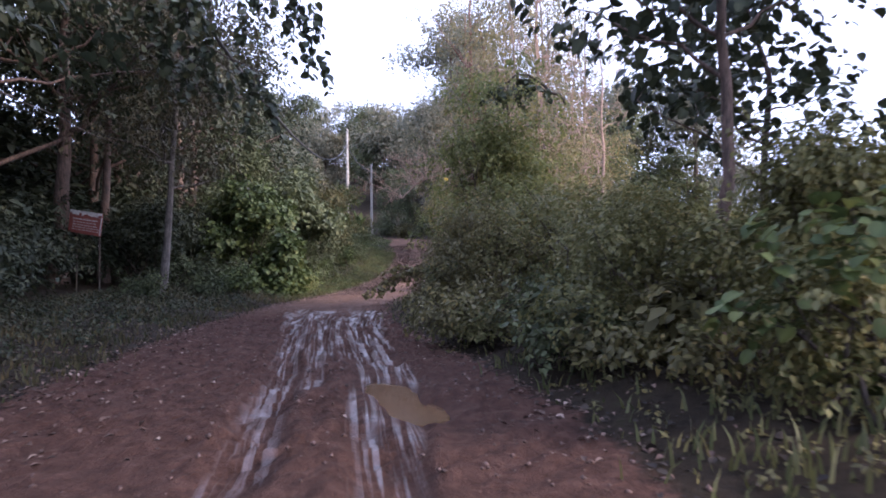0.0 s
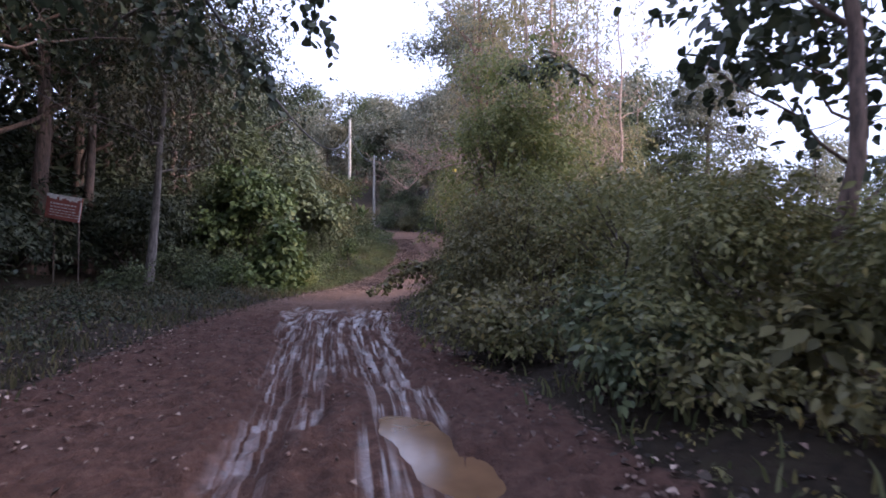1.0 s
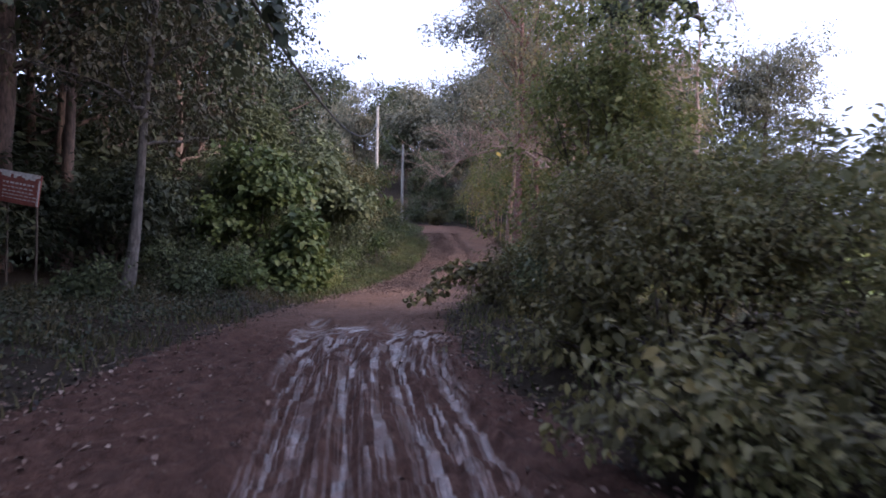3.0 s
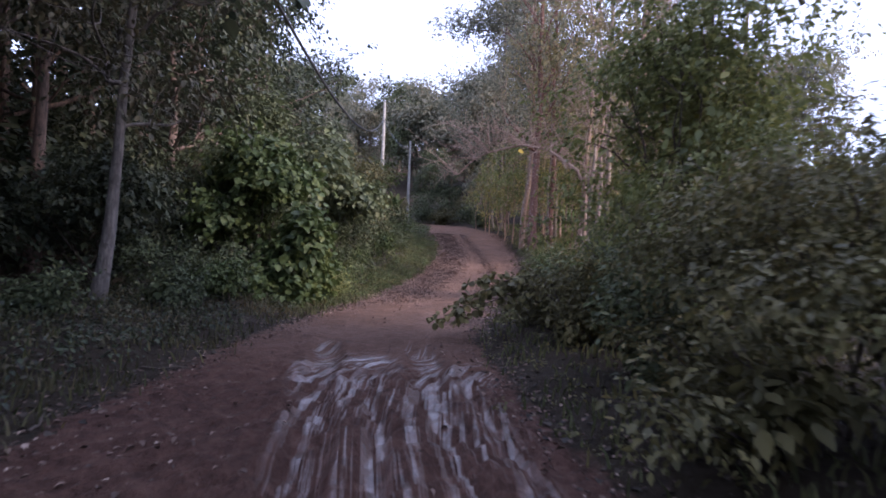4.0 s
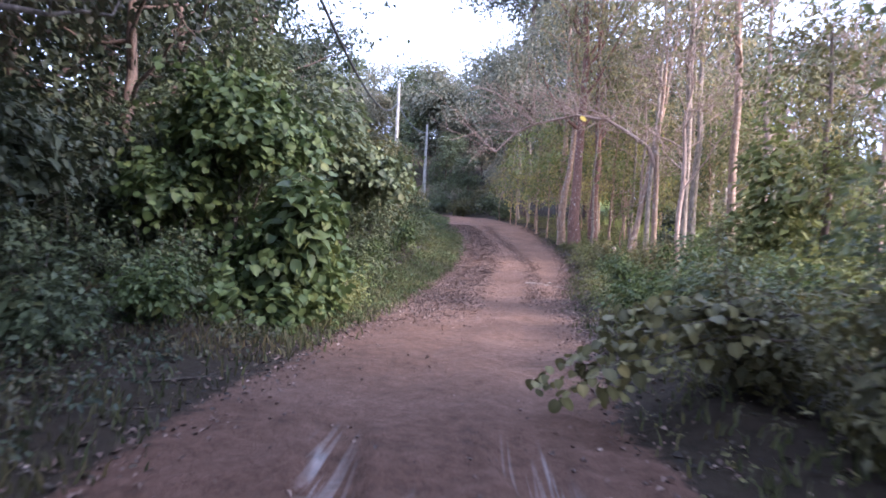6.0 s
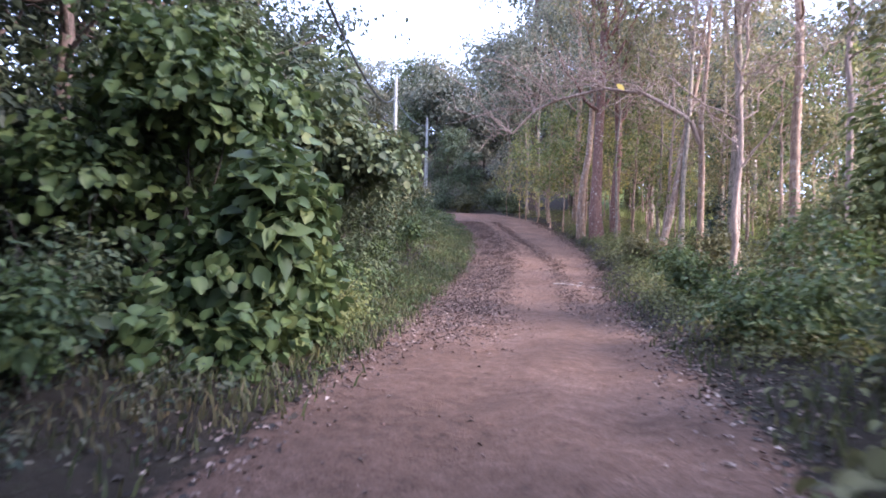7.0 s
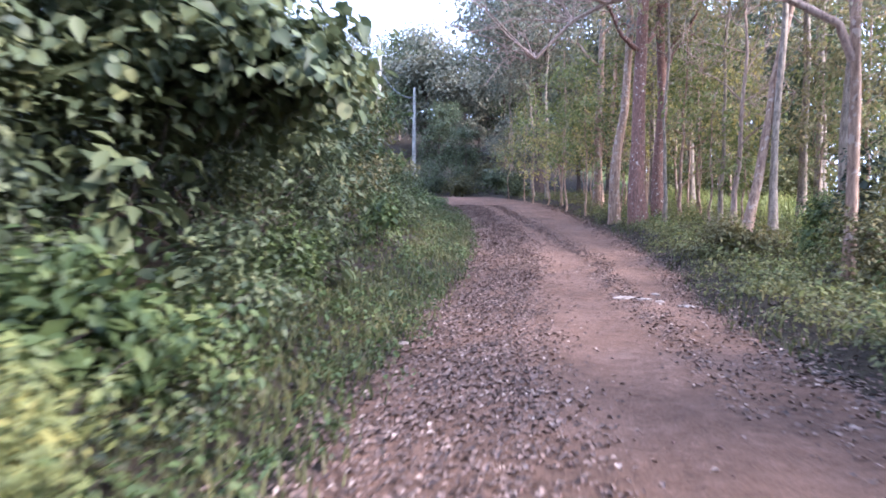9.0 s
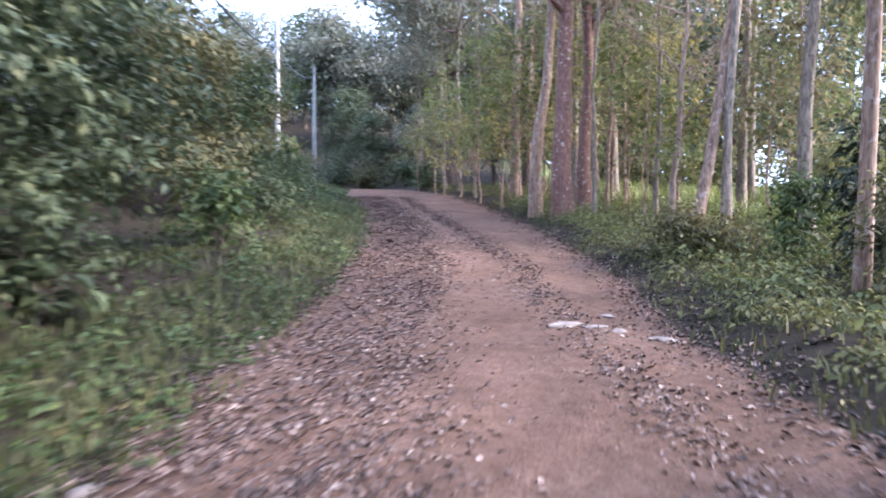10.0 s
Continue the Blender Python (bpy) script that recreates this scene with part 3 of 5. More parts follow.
def tree(name, base, height, r0, limbs, spread, leaves, leaf, bark, foliage, label, seed, start=0.45, rise=0.5, lean=(0, 0), clump=1.0, shape="oval", droop=0.7, category="tree", group="", taper=0.25, squash=0.75, lane=False, wander=0.06, split=True, picked=0, per=9, hang=0.5):
    """split: each limb a part of its own. picked: so many leaves, those towards the lane, as parts of their own."""
    r = np.random.default_rng(seed)
    t = thing(name, label, category, group, base)
    trunk, limb_pieces, ends = branchy((0, 0, -0.15), (lean[0], lean[1], height), r0, limbs, r, spread, start, rise, wander, taper=taper)
    if split:
        part("trunk", mesh_from("trunk", *trunk, bark, True), t)
        for piece in limb_pieces:
            part("limb", mesh_from("limb", *piece, bark, True), t)
    else:
        part("trunk", mesh_from("trunk", *joined([trunk] + limb_pieces), bark, True), t)
    if leaves:
        clumps = [(e, np.array((1, 1, squash)) * clump * r.uniform(0.5, 1.3)) for e in ends]
        pos, out = sprays(clumps, leaves, r, leaf, per, 0.5, hang)
        if lane:
            ok = clear_of_lane(pos + np.array(base))
            pos, out = pos[ok], out[ok]
        pos, out = pick_leaves(t, pos, out, leaf, foliage, r, shape, droop, picked)
        part("crown", leaf_mesh("crown", pos, out, leaf, foliage, r, shape, droop), t)
    return t


SINGLE = {}


def pick_leaves(t, pos, out, leaf, foliage, r, shape, droop, picked):
    """Takes the leaves that reach furthest towards the lane out of the mass, as single leaf objects on shared meshes."""
    if not picked:
        return pos, out
    lane_side = -1.0 if t.location.x > -2 else 1.0
    order = np.argsort(-(pos[:, 0] * lane_side - 0.5 * pos[:, 1]))
    chosen, rest = order[:picked * 3:3], np.setdiff1d(np.arange(len(pos)), order[:picked * 3:3])
    right, fwd, nor = leaf_frames(pos[chosen], out[chosen], r, droop)
    base, faces = SHAPES[shape]
    for k, c in enumerate(chosen):
        key = (shape, foliage.name, k % 4)
        if key not in SINGLE:
            SINGLE[key] = mesh_from("leaf", base * np.array((1 - 0.06 * (k % 4), 1, 0.4 + 0.6 * (k % 4))), faces, foliage, True)
            if shape == "heart":
                midrib(SINGLE[key])
        ob = part("leaf", SINGLE[key], t)
        s = leaf * r.uniform(0.7, 1.25)
        m = Matrix((right[k], fwd[k], nor[k])).transposed().to_4x4()
        ob.matrix_basis = Matrix.Translation(pos[c]) @ m @ Matrix.Diagonal((s, s, s, 1))
    return pos[rest], out[rest]


def shoot_leaves(pts, leaf, r, every=0.6):
    """Leaves in two rows along an arching shoot."""
    seg = np.linalg.norm(np.diff(pts, axis=0), axis=1)
    total = seg.sum()
    k = max(4, int(total / (leaf * every)))
    u = np.linspace(0.25, 1.0, k)
    idx = u * (len(pts) - 1)
    p = np.stack([np.interp(idx, np.arange(len(pts)), pts[:, a]) for a in range(3)], -1)
    d = unit(np.gradient(p, axis=0))
    side = unit(np.cross(d, np.array((0, 0, 1.0))) + 0.01)
    sign = np.where(np.arange(k) % 2 == 0, 1, -1)[:, None]
    return p + side * sign * leaf * 0.3 + r.standard_normal((k, 3)) * leaf * 0.15, unit(side * sign * 0.8 + d * 0.4 + np.array((0, 0, 0.5)))


def shrub(name, base, radii, lumps, leaves, leaf, foliage, label, seed, shape="oval", lump=0.32, stems=7, droop=0.7, category="shrub", group="", lane=False, fill=0.3, shoots=0, reach=0.8, picked=0, per=9, hang=0.5, low=0.0):
    """A leafy mound: stems that fan out from the root, clumps of leaves over an uneven dome, and arching shoots that break its outline. low: how far the leaves keep off the ground."""
    r = np.random.default_rng(seed)
    t = thing(name, label, category, group, base)
    radii = np.array(radii, float)
    heads = max(5, lumps // 5)
    d = unit(r.standard_normal((heads, 3)))
    d[:, 2] = np.abs(d[:, 2]) * 1.15 - 0.15
    centre = d * radii * r.uniform(0.55, 0.9, (heads, 1))
    owner = np.arange(lumps) % heads
    size = radii.mean() * lump * r.uniform(0.9, 1.7, heads)
    off = unit(r.standard_normal((lumps, 3)) + 0.7 * d[owner] + np.array((0, 0, 0.35)))
    c = centre[owner] + off * size[owner][:, None] * r.uniform(0.35, 0.95, (lumps, 1)) + np.array((0, 0, radii[2] * 0.1 + 0.1 + low))
    clumps = [(p, size[q] * r.uniform(0.4, 0.8) * np.array((1, 1, 0.75))) for p, q in zip(c, owner)]
    core = [(d2 * radii * 0.32 + np.array((0, 0, radii[2] * 0.38 + low)), radii * 0.5) for d2 in unit(r.standard_normal((3, 3)))]
    pos, out = sprays(clumps, int(leaves * 0.9), r, leaf, per, fill, hang)
    p2, o2 = clump_points(core, int(leaves * 0.09), r, 0.8)
    inner = (p2[:, 2] > 0.1 + low) & (clear_of_lane(p2 + np.array(base)) if lane else True)
    part("inner_foliage", leaf_mesh("inner_foliage", p2[inner], o2[inner], leaf * 2.2, foliage, r, "oval", droop), t)
    for k in range(stems):
        e = c[int(r.integers(lumps))]
        pts = bent((r.uniform(-0.25, 0.25), r.uniform(-0.25, 0.25), -0.15), e, 7, 0.05 * radii.mean(), r, -0.1 * radii[2])
        part("stem", mesh_from("stem", *tube(pts, np.linspace(0.026, 0.008, 7), 5, 0.05, int(r.integers(1e6))), TWIG_DARK, True), t)
    for k in range(shoots):
        q = c[int(r.integers(lumps))]
        way = unit((q * np.array((1, 1, 0.6)) + np.array((0, 0, 0.3)))[None])[0] + 0.35 * r.standard_normal(3)
        end = q + way * reach * r.uniform(0.7, 1.6)
        pts = bent(q * 0.7, end, 9, 0.02, r, -0.22 * reach * r.random())
        if lane and not clear_of_lane(pts + np.array(base), 1.3).all():
            continue
        part("branch", mesh_from("branch", *tube(pts, np.linspace(0.008, 0.003, 9), 4, 0.05, int(r.integers(1e6))), TWIG_DARK, True), t)
        a, b = shoot_leaves(pts, leaf, r)
        pos, out = np.concatenate((pos, a)), np.concatenate((out, b))
    ok = pos[:, 2] > 0.02
    if lane:
        ok &= clear_of_lane(pos + np.array(base))
    pos, out = pos[ok], out[ok]
    pos, out = pick_leaves(t, pos, out, leaf, foliage, r, shape, droop, picked)
    part("foliage", leaf_mesh("foliage", pos, out, leaf, foliage, r, shape, droop), t)
    return t


def placed(x, y, turn=0.0, s=1.0, sink=0.0):
    return pose(x, y, ground_z(x, y) - sink, 0, 0, turn) @ Matrix.Diagonal((s, s, s, 1))


def at_ground(x, y):
    return (x, y, ground_z(x, y))


# --- bank on the lane's inner side: the big-leaved creeper-covered bushes ---
shrub("creeper_bush", at_ground(-6.8, 25.25), (1.1, 1.0, 2.9), 50, 7000, 0.165, LEAF_BRIGHT, "rounded bush smothered in large heart-shaped light green creeper leaves", 11, "heart", 0.27, 3, lane=True, picked=300, hang=0.9)
shrub("creeper_bush", at_ground(-9.0, 27.0), (1.9, 1.7, 2.7), 50, 8000, 0.16, LEAF_BRIGHT, "creeper slope arching over a dark hollow beside the rounded bush", 19, "heart", 0.26, lane=True, shoots=4, low=1.7, hang=1.0)
shrub("creeper_bush", at_ground(-9.55, 33.8), (3.1, 2.6, 6.6), 48, 13500, 0.17, LEAF_CREEPER, "tall bush draped in mid-green creeper leaves over a dark hollow", 12, "heart", 0.22, lane=True, shoots=18, picked=300, low=0.3, hang=1.2)
shrub("creeper_bush", at_ground(-11.7, 34.4), (2.6, 2.3, 8.2), 60, 15000, 0.16, LEAF_CREEPER, "towering tree stem wrapped in mid-green creepers", 27, "oval", 0.24, shoots=8, hang=1.1)
shrub("creeper_bush", at_ground(-10.7, 29.0), (2.4, 2.4, 6.0), 60, 15000, 0.15, LEAF_CREEPER, "tall leafy bush rising behind the rounded one", 18, "oval", 0.25, shoots=12, hang=1.0)
shrub("creeper_bush", at_ground(-10.3, 40.5), (2.6, 3.2, 6.6), 60, 12000, 0.17, LEAF_CREEPER, "tall green bush draped with hanging creepers", 13, "oval", 0.24, shoots=14, hang=1.2)
shrub("creeper_bush", at_ground(-11.6, 23.0), (2.2, 2.2, 3.0), 46, 6000, 0.15, LEAF_DARK, "dark green bush behind the pale trunk", 14, "oval", 0.28, shoots=12)
shrub("creeper_bush", at_ground(-11.2, 50.5), (3.0, 4.2, 6.4), 56, 11000, 0.19, LEAF_MID, "tall creeper-clad bush beside the climbing lane", 15, "oval", 0.24, shoots=10, hang=1.0)
shrub("creeper_bush", at_ground(-11.6, 61.0), (2.8, 4.2, 5.0), 46, 5000, 0.24, LEAF_BRIGHT, "leafy green bush on the bank of the climbing lane", 16, "oval", 0.26, shoots=10)
shrub("creeper_bush", at_ground(-13.6, 72.0), (3.2, 4.2, 5.0), 46, 5000, 0.26, LEAF_MID, "leafy green bush below the utility poles", 17, "oval", 0.26, shoots=8)
for k, (x, y, a, h) in enumerate([(-7.6, 37.5, 0.9, 1.1), (-7.2, 43.5, 1.0, 1.3), (-7.4, 48.0, 1.0, 1.2), (-7.9, 54.0, 1.1, 1.5), (-8.6, 60.0, 1.1, 1.6), (-7.4, 30.6, 0.8, 0.9), (-9.4, 66.5, 1.3, 1.8)]):
    shrub("bank_plant", at_ground(x, y), (a, a, h), 20, 1300, 0.13, LEAF_BRIGHT if k % 2 else LEAF_CREEPER, "low fresh green plant on the lane's bank", 130 + k, "oval", 0.36, 4, group="plants on the bank", shoots=4, reach=0.4)

for k, (x, y, a, h) in enumerate([(-6.9, 28.0, 0.55, 0.6), (-7.1, 29.3, 0.6, 0.75), (-6.7, 26.9, 0.4, 0.4)]):
    shrub("bank_plant", at_ground(x, y), (a, a, h), 18, 1300, 0.085, LEAF_LIME, "yellow-green weed clump at the foot of the creepers", 290 + k, "oval", 0.36, 3, group="plants on the bank", lane=True, shoots=5, reach=0.35)
# Dark bush stands in for the shade inside the creepers' hollow.
shrub("shrub", at_ground(-9.6, 30.4), (1.5, 1.5, 3.2), 40, 5200, 0.15, LEAF_DARK, "dark-toned leafy bush standing in for shade in the hollow between the creepers", 29, "oval", 0.28, shoots=4, hang=1.0)
for k, (x, y, a, h) in enumerate([(-7.9, 30.0, 0.8, 0.9), (-7.6, 32.6, 0.8, 1.2), (-8.6, 29.0, 0.8, 1.1), (-7.4, 35.0, 0.7, 1.0), (-8.5, 23.6, 0.8, 0.9), (-9.7, 22.6, 0.9, 1.1), (-7.9, 22.2, 0.6, 0.6), (-9.1, 17.6, 0.5, 0.5), (-8.4, 20.4, 0.5, 0.5)]):
    shrub("bank_plant", at_ground(x, y), (a, a, h), 24, 1900, 0.1, (LEAF_BRIGHT, LEAF_CREEPER, LEAF_CREEPER)[k % 3], "low leafy plant at the foot of the creeper bushes", 280 + k, "oval", 0.36, 4, group="plants on the bank", lane=True, shoots=7, reach=0.5)

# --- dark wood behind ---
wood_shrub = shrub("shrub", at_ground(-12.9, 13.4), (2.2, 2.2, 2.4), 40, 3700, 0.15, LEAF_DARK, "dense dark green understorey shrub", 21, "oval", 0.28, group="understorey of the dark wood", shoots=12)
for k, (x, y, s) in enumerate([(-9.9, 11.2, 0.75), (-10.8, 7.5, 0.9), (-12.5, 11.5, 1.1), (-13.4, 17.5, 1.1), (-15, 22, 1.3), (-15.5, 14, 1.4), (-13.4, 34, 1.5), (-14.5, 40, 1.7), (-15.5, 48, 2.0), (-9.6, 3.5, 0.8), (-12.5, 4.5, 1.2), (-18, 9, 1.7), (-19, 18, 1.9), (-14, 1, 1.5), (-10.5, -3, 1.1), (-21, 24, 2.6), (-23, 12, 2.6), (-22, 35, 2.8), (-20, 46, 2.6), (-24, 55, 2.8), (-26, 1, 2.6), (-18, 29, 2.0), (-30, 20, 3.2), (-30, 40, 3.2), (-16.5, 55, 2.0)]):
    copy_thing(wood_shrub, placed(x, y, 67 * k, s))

wood_tree = tree("tree", at_ground(-17, 26.0), 13, 0.22, 12, 4.0, 5200, 0.27, BARK_BROWN, LEAF_DARK, "tall dark-leaved tree of the wood; unseen copies only add shade", 31, shape="far", start=0.25, clump=1.5, group="trees of the dark wood", split=False)
# Copies beside and behind the lane's start are unseen, added for shade.
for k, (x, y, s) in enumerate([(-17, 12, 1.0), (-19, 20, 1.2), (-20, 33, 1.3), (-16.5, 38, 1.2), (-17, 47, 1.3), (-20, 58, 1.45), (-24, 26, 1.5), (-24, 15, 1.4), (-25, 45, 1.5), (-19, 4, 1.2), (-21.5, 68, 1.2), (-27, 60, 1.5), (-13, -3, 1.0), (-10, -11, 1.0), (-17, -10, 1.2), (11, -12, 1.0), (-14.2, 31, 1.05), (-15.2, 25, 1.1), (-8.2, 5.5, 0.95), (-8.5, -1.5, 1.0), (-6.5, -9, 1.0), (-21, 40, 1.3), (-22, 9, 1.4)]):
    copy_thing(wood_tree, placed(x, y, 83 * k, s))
# More crowns to darken the wood; the nearest stand out of view.
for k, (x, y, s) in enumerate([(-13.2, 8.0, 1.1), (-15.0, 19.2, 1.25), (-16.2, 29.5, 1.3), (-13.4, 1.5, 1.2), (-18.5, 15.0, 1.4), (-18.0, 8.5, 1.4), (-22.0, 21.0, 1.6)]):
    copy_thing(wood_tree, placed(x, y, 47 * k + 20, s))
# Added out of view beyond the thicket, to block sun from the wood.
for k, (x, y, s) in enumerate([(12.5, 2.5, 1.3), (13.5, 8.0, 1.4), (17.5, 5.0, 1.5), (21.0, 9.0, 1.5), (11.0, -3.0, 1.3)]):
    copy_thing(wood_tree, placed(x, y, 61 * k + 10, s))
# Dark leaf masses added to deepen the shade behind hollow and trunks.
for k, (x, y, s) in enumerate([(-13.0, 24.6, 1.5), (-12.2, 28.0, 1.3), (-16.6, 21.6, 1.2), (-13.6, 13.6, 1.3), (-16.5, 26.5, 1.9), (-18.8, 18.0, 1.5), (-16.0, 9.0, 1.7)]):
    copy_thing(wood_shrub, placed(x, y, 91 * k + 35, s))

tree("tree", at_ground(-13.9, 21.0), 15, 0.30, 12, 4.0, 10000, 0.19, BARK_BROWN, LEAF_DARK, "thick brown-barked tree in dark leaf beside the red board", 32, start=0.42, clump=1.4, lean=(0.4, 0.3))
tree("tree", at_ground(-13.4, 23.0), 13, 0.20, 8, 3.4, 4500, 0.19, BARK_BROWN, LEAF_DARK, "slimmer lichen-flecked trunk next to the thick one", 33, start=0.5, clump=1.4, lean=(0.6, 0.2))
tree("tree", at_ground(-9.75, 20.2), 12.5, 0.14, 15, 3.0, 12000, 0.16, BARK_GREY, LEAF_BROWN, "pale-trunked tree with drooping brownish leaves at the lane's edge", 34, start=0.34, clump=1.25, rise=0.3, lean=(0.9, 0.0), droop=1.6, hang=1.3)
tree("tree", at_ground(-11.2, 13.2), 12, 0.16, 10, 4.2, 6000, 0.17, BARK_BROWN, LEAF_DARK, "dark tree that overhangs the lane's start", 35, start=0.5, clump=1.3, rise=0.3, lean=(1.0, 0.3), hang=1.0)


# Unseen trees, added only to keep the sun off the dark wood.
for k, (x, y, h) in enumerate([(15.0, 12.3, 21), (18.5, 15.0, 22), (16.5, 8.5, 21)]):
    tree("tree", at_ground(x, y), h, 0.28, 12, 4.6, 6000, 0.3, BARK_BROWN, LEAF_DARK, "tall high-crowned tree, unseen, added to shade the dark wood", 320 + k, start=0.68, clump=1.7, shape="far", group="tall shade trees", split=False)


def hanging_branch(a, b, label, seed, strings, leaf, foliage, drop):
    """A long limb over the lane with strings of heart-shaped leaves."""
    r = np.random.default_rng(seed)
    t = thing("hanging_branch", label, "branch", at=a)
    v = np.array(b) - np.array(a)
    main = bent((0, 0, 0), v, 12, 0.08, r, -0.5)
    part("limb", mesh_from("limb", *tube(main, np.linspace(0.06, 0.012, 12), 6, 0.05, seed), TWIG_DARK, True), t)
    pos, out = [], []
    for k in range(strings):
        f = r.uniform(0.25, 1.0)
        q = main[int(f * 11)]
        e = q + np.array((r.normal(0.1, 0.45), r.normal(0, 0.4), -drop * r.uniform(0.25, 1.0)))
        pts = bent(q, e, 7, 0.04, r)
        part("twig", mesh_from("twig", *tube(pts, np.linspace(0.012, 0.004, 7), 4, 0.05, k), TWIG_DARK, True), t)
        x, y = shoot_leaves(pts, leaf, r, 0.5)
        pos.append(x)
        out.append(y)
    part("foliage", leaf_mesh("foliage", np.concatenate(pos), np.concatenate(out), leaf, foliage, r, "heart", 1.3), t)


hanging_branch((-9.6, 15.0, 8.6), (-2.4, 14.4, 8.2), "overhanging limb with strings of dark heart-shaped leaves", 301, 34, 0.19, LEAF_DARK, 2.6)
hanging_branch((-9.2, 17.0, 7.4), (-4.6, 15.5, 6.6), "drooping leafy limb of the dark wood", 302, 24, 0.18, LEAF_DARK, 2.0)
hanging_branch((4.4, 20.0, 6.9), (1.6, 18.5, 7.0), "leafy limb hanging out of the thicket's top", 303, 16, 0.2, LEAF_DARK, 1.2)

def bare_branch(points, radius, label, seed, forks):
    r = np.random.default_rng(seed)
    p = np.array(points)
    t = thing("bare_branch", label, "branch", at=points[0])
    q = p - p[0]
    u = np.linspace(0, len(q) - 1, 16)
    curve = np.stack([np.interp(u, np.arange(len(q)), q[:, k]) for k in range(3)], -1) + r.normal(0, 0.04, (16, 3))
    part("limb", mesh_from("limb", *tube(curve, np.linspace(radius, radius * 0.3, 16), 6, 0.06, seed), BARK_GREY, True), t)
    for k in range(forks):
        a = curve[int(r.integers(4, 15))]
        pts = bent(a, a + np.array((r.uniform(0.2, 1.3), r.normal(0, 0.5), r.normal(-0.1, 0.5))), 6, 0.05, r)
        part("twig", mesh_from("twig", *tube(pts, np.linspace(radius * 0.35, 0.004, 6), 4, 0.05, k), BARK_GREY, True), t)


bare_branch([(-13.5, 20.8, 9.0), (-11.0, 19.8, 8.5), (-8.0, 18.6, 7.3), (-5.9, 18.0, 6.6)], 0.035, "long bare limb reaching out of the dark wood", 311, 8)
bare_branch([(-12.6, 15.8, 6.5), (-11.2, 16.6, 5.9), (-9.6, 18.0, 5.1), (-8.2, 19.0, 4.6)], 0.02, "thin pale bare branch in front of the trunks", 312, 5)

# --- outer side: the overhanging thicket ---
thicket = [(2.9, 9.2, 2.2, 2.4, 2.5), (1.7, 13.4, 2.1, 2.3, 2.7), (1.9, 18.0, 2.4, 2.2, 5.9), (3.6, 13.0, 2.5, 2.8, 3.2), (4.5, 19.5, 2.3, 2.6, 3.4), (4.5, 30.0, 1.8, 1.8, 5.7), (4.4, 5.4, 1.9, 2.1, 1.8), (6.5, 9.5, 2.4, 2.6, 2.0)]
for k, (x, y, a, b, c) in enumerate(thicket):
    shrub("shrub", at_ground(x, y), (a, b, c), 46, 19000 if k in (0, 1, 3, 6) else 14000, 0.13 if k == 5 else 0.076 if k in (0, 1, 3, 6) else 0.095, (LEAF_FRESH, LEAF_MID, LEAF_LIME, LEAF_FRESH, LEAF_MID, LEAF_LIME, LEAF_FRESH, LEAF_LIME)[k], "tangled green roadside shrub leaning over the lane", 41 + k, "oval", 0.25, stems=12, lane=True, group="thicket along the lane", shoots=26, reach=0.6, picked=200 if k in (0, 1, 2) else 0)
for k, (x, y, a, h) in enumerate([(1.0, 26.5, 1.3, 1.3), (2.6, 29.5, 1.7, 1.7), (1.6, 33.0, 1.0, 1.0), (4.6, 33.0, 1.8, 1.7), (6.6, 29.0, 2.0, 2.3), (4.0, 38.0, 1.3, 1.2), (7.4, 36.0, 1.7, 1.8), (3.0, 43.0, 0.9, 0.9), (5.4, 43.4, 1.2, 1.3), (9.0, 42.5, 1.6, 1.6), (1.0, 24.0, 0.9, 1.2)]):
    shrub("shrub", at_ground(x, y), (a, a * 0.95, h), 34, 3200, 0.105, LEAF_MID if k % 2 else LEAF_BRIGHT, "low bushy green shrub beneath the grove", 140 + k, "oval", 0.32, 6, group="low shrubs of the grove", lane=True, shoots=10, reach=0.5)
for k, (x, y, a, h) in enumerate([(1.7, 7.4, 0.8, 0.9), (0.85, 10.2, 0.9, 0.9), (0.55, 12.9, 0.8, 1.0), (0.3, 15.6, 0.75, 1.0), (0.6, 18.0, 0.8, 1.2), (0.45, 22.6, 0.7, 0.9), (1.2, 20.4, 1.1, 1.9), (2.6, 6.0, 0.7, 0.8), (-0.3, 20.8, 0.75, 1.0), (0.3, 22.9, 0.9, 1.1), (0.0, 18.9, 0.7, 0.9)]):
    shrub("shrub", at_ground(x, y), (a, a, h), 26, 2200, 0.1, LEAF_MID if k % 3 else LEAF_CREEPER, "low leafy skirt of the thicket spilling to the lane", 190 + k, "oval", 0.36, 5, group="thicket along the lane", lane=True, shoots=9, reach=0.5)
near_plant = shrub("shrub", at_ground(3.3, 4.1), (0.7, 0.7, 1.0), 12, 240, 0.125, LEAF_BRIGHT, "light green broad-leaved sapling at the lane's edge", 160, "heart", 0.4, 5, lane=True, shoots=8, reach=0.4)


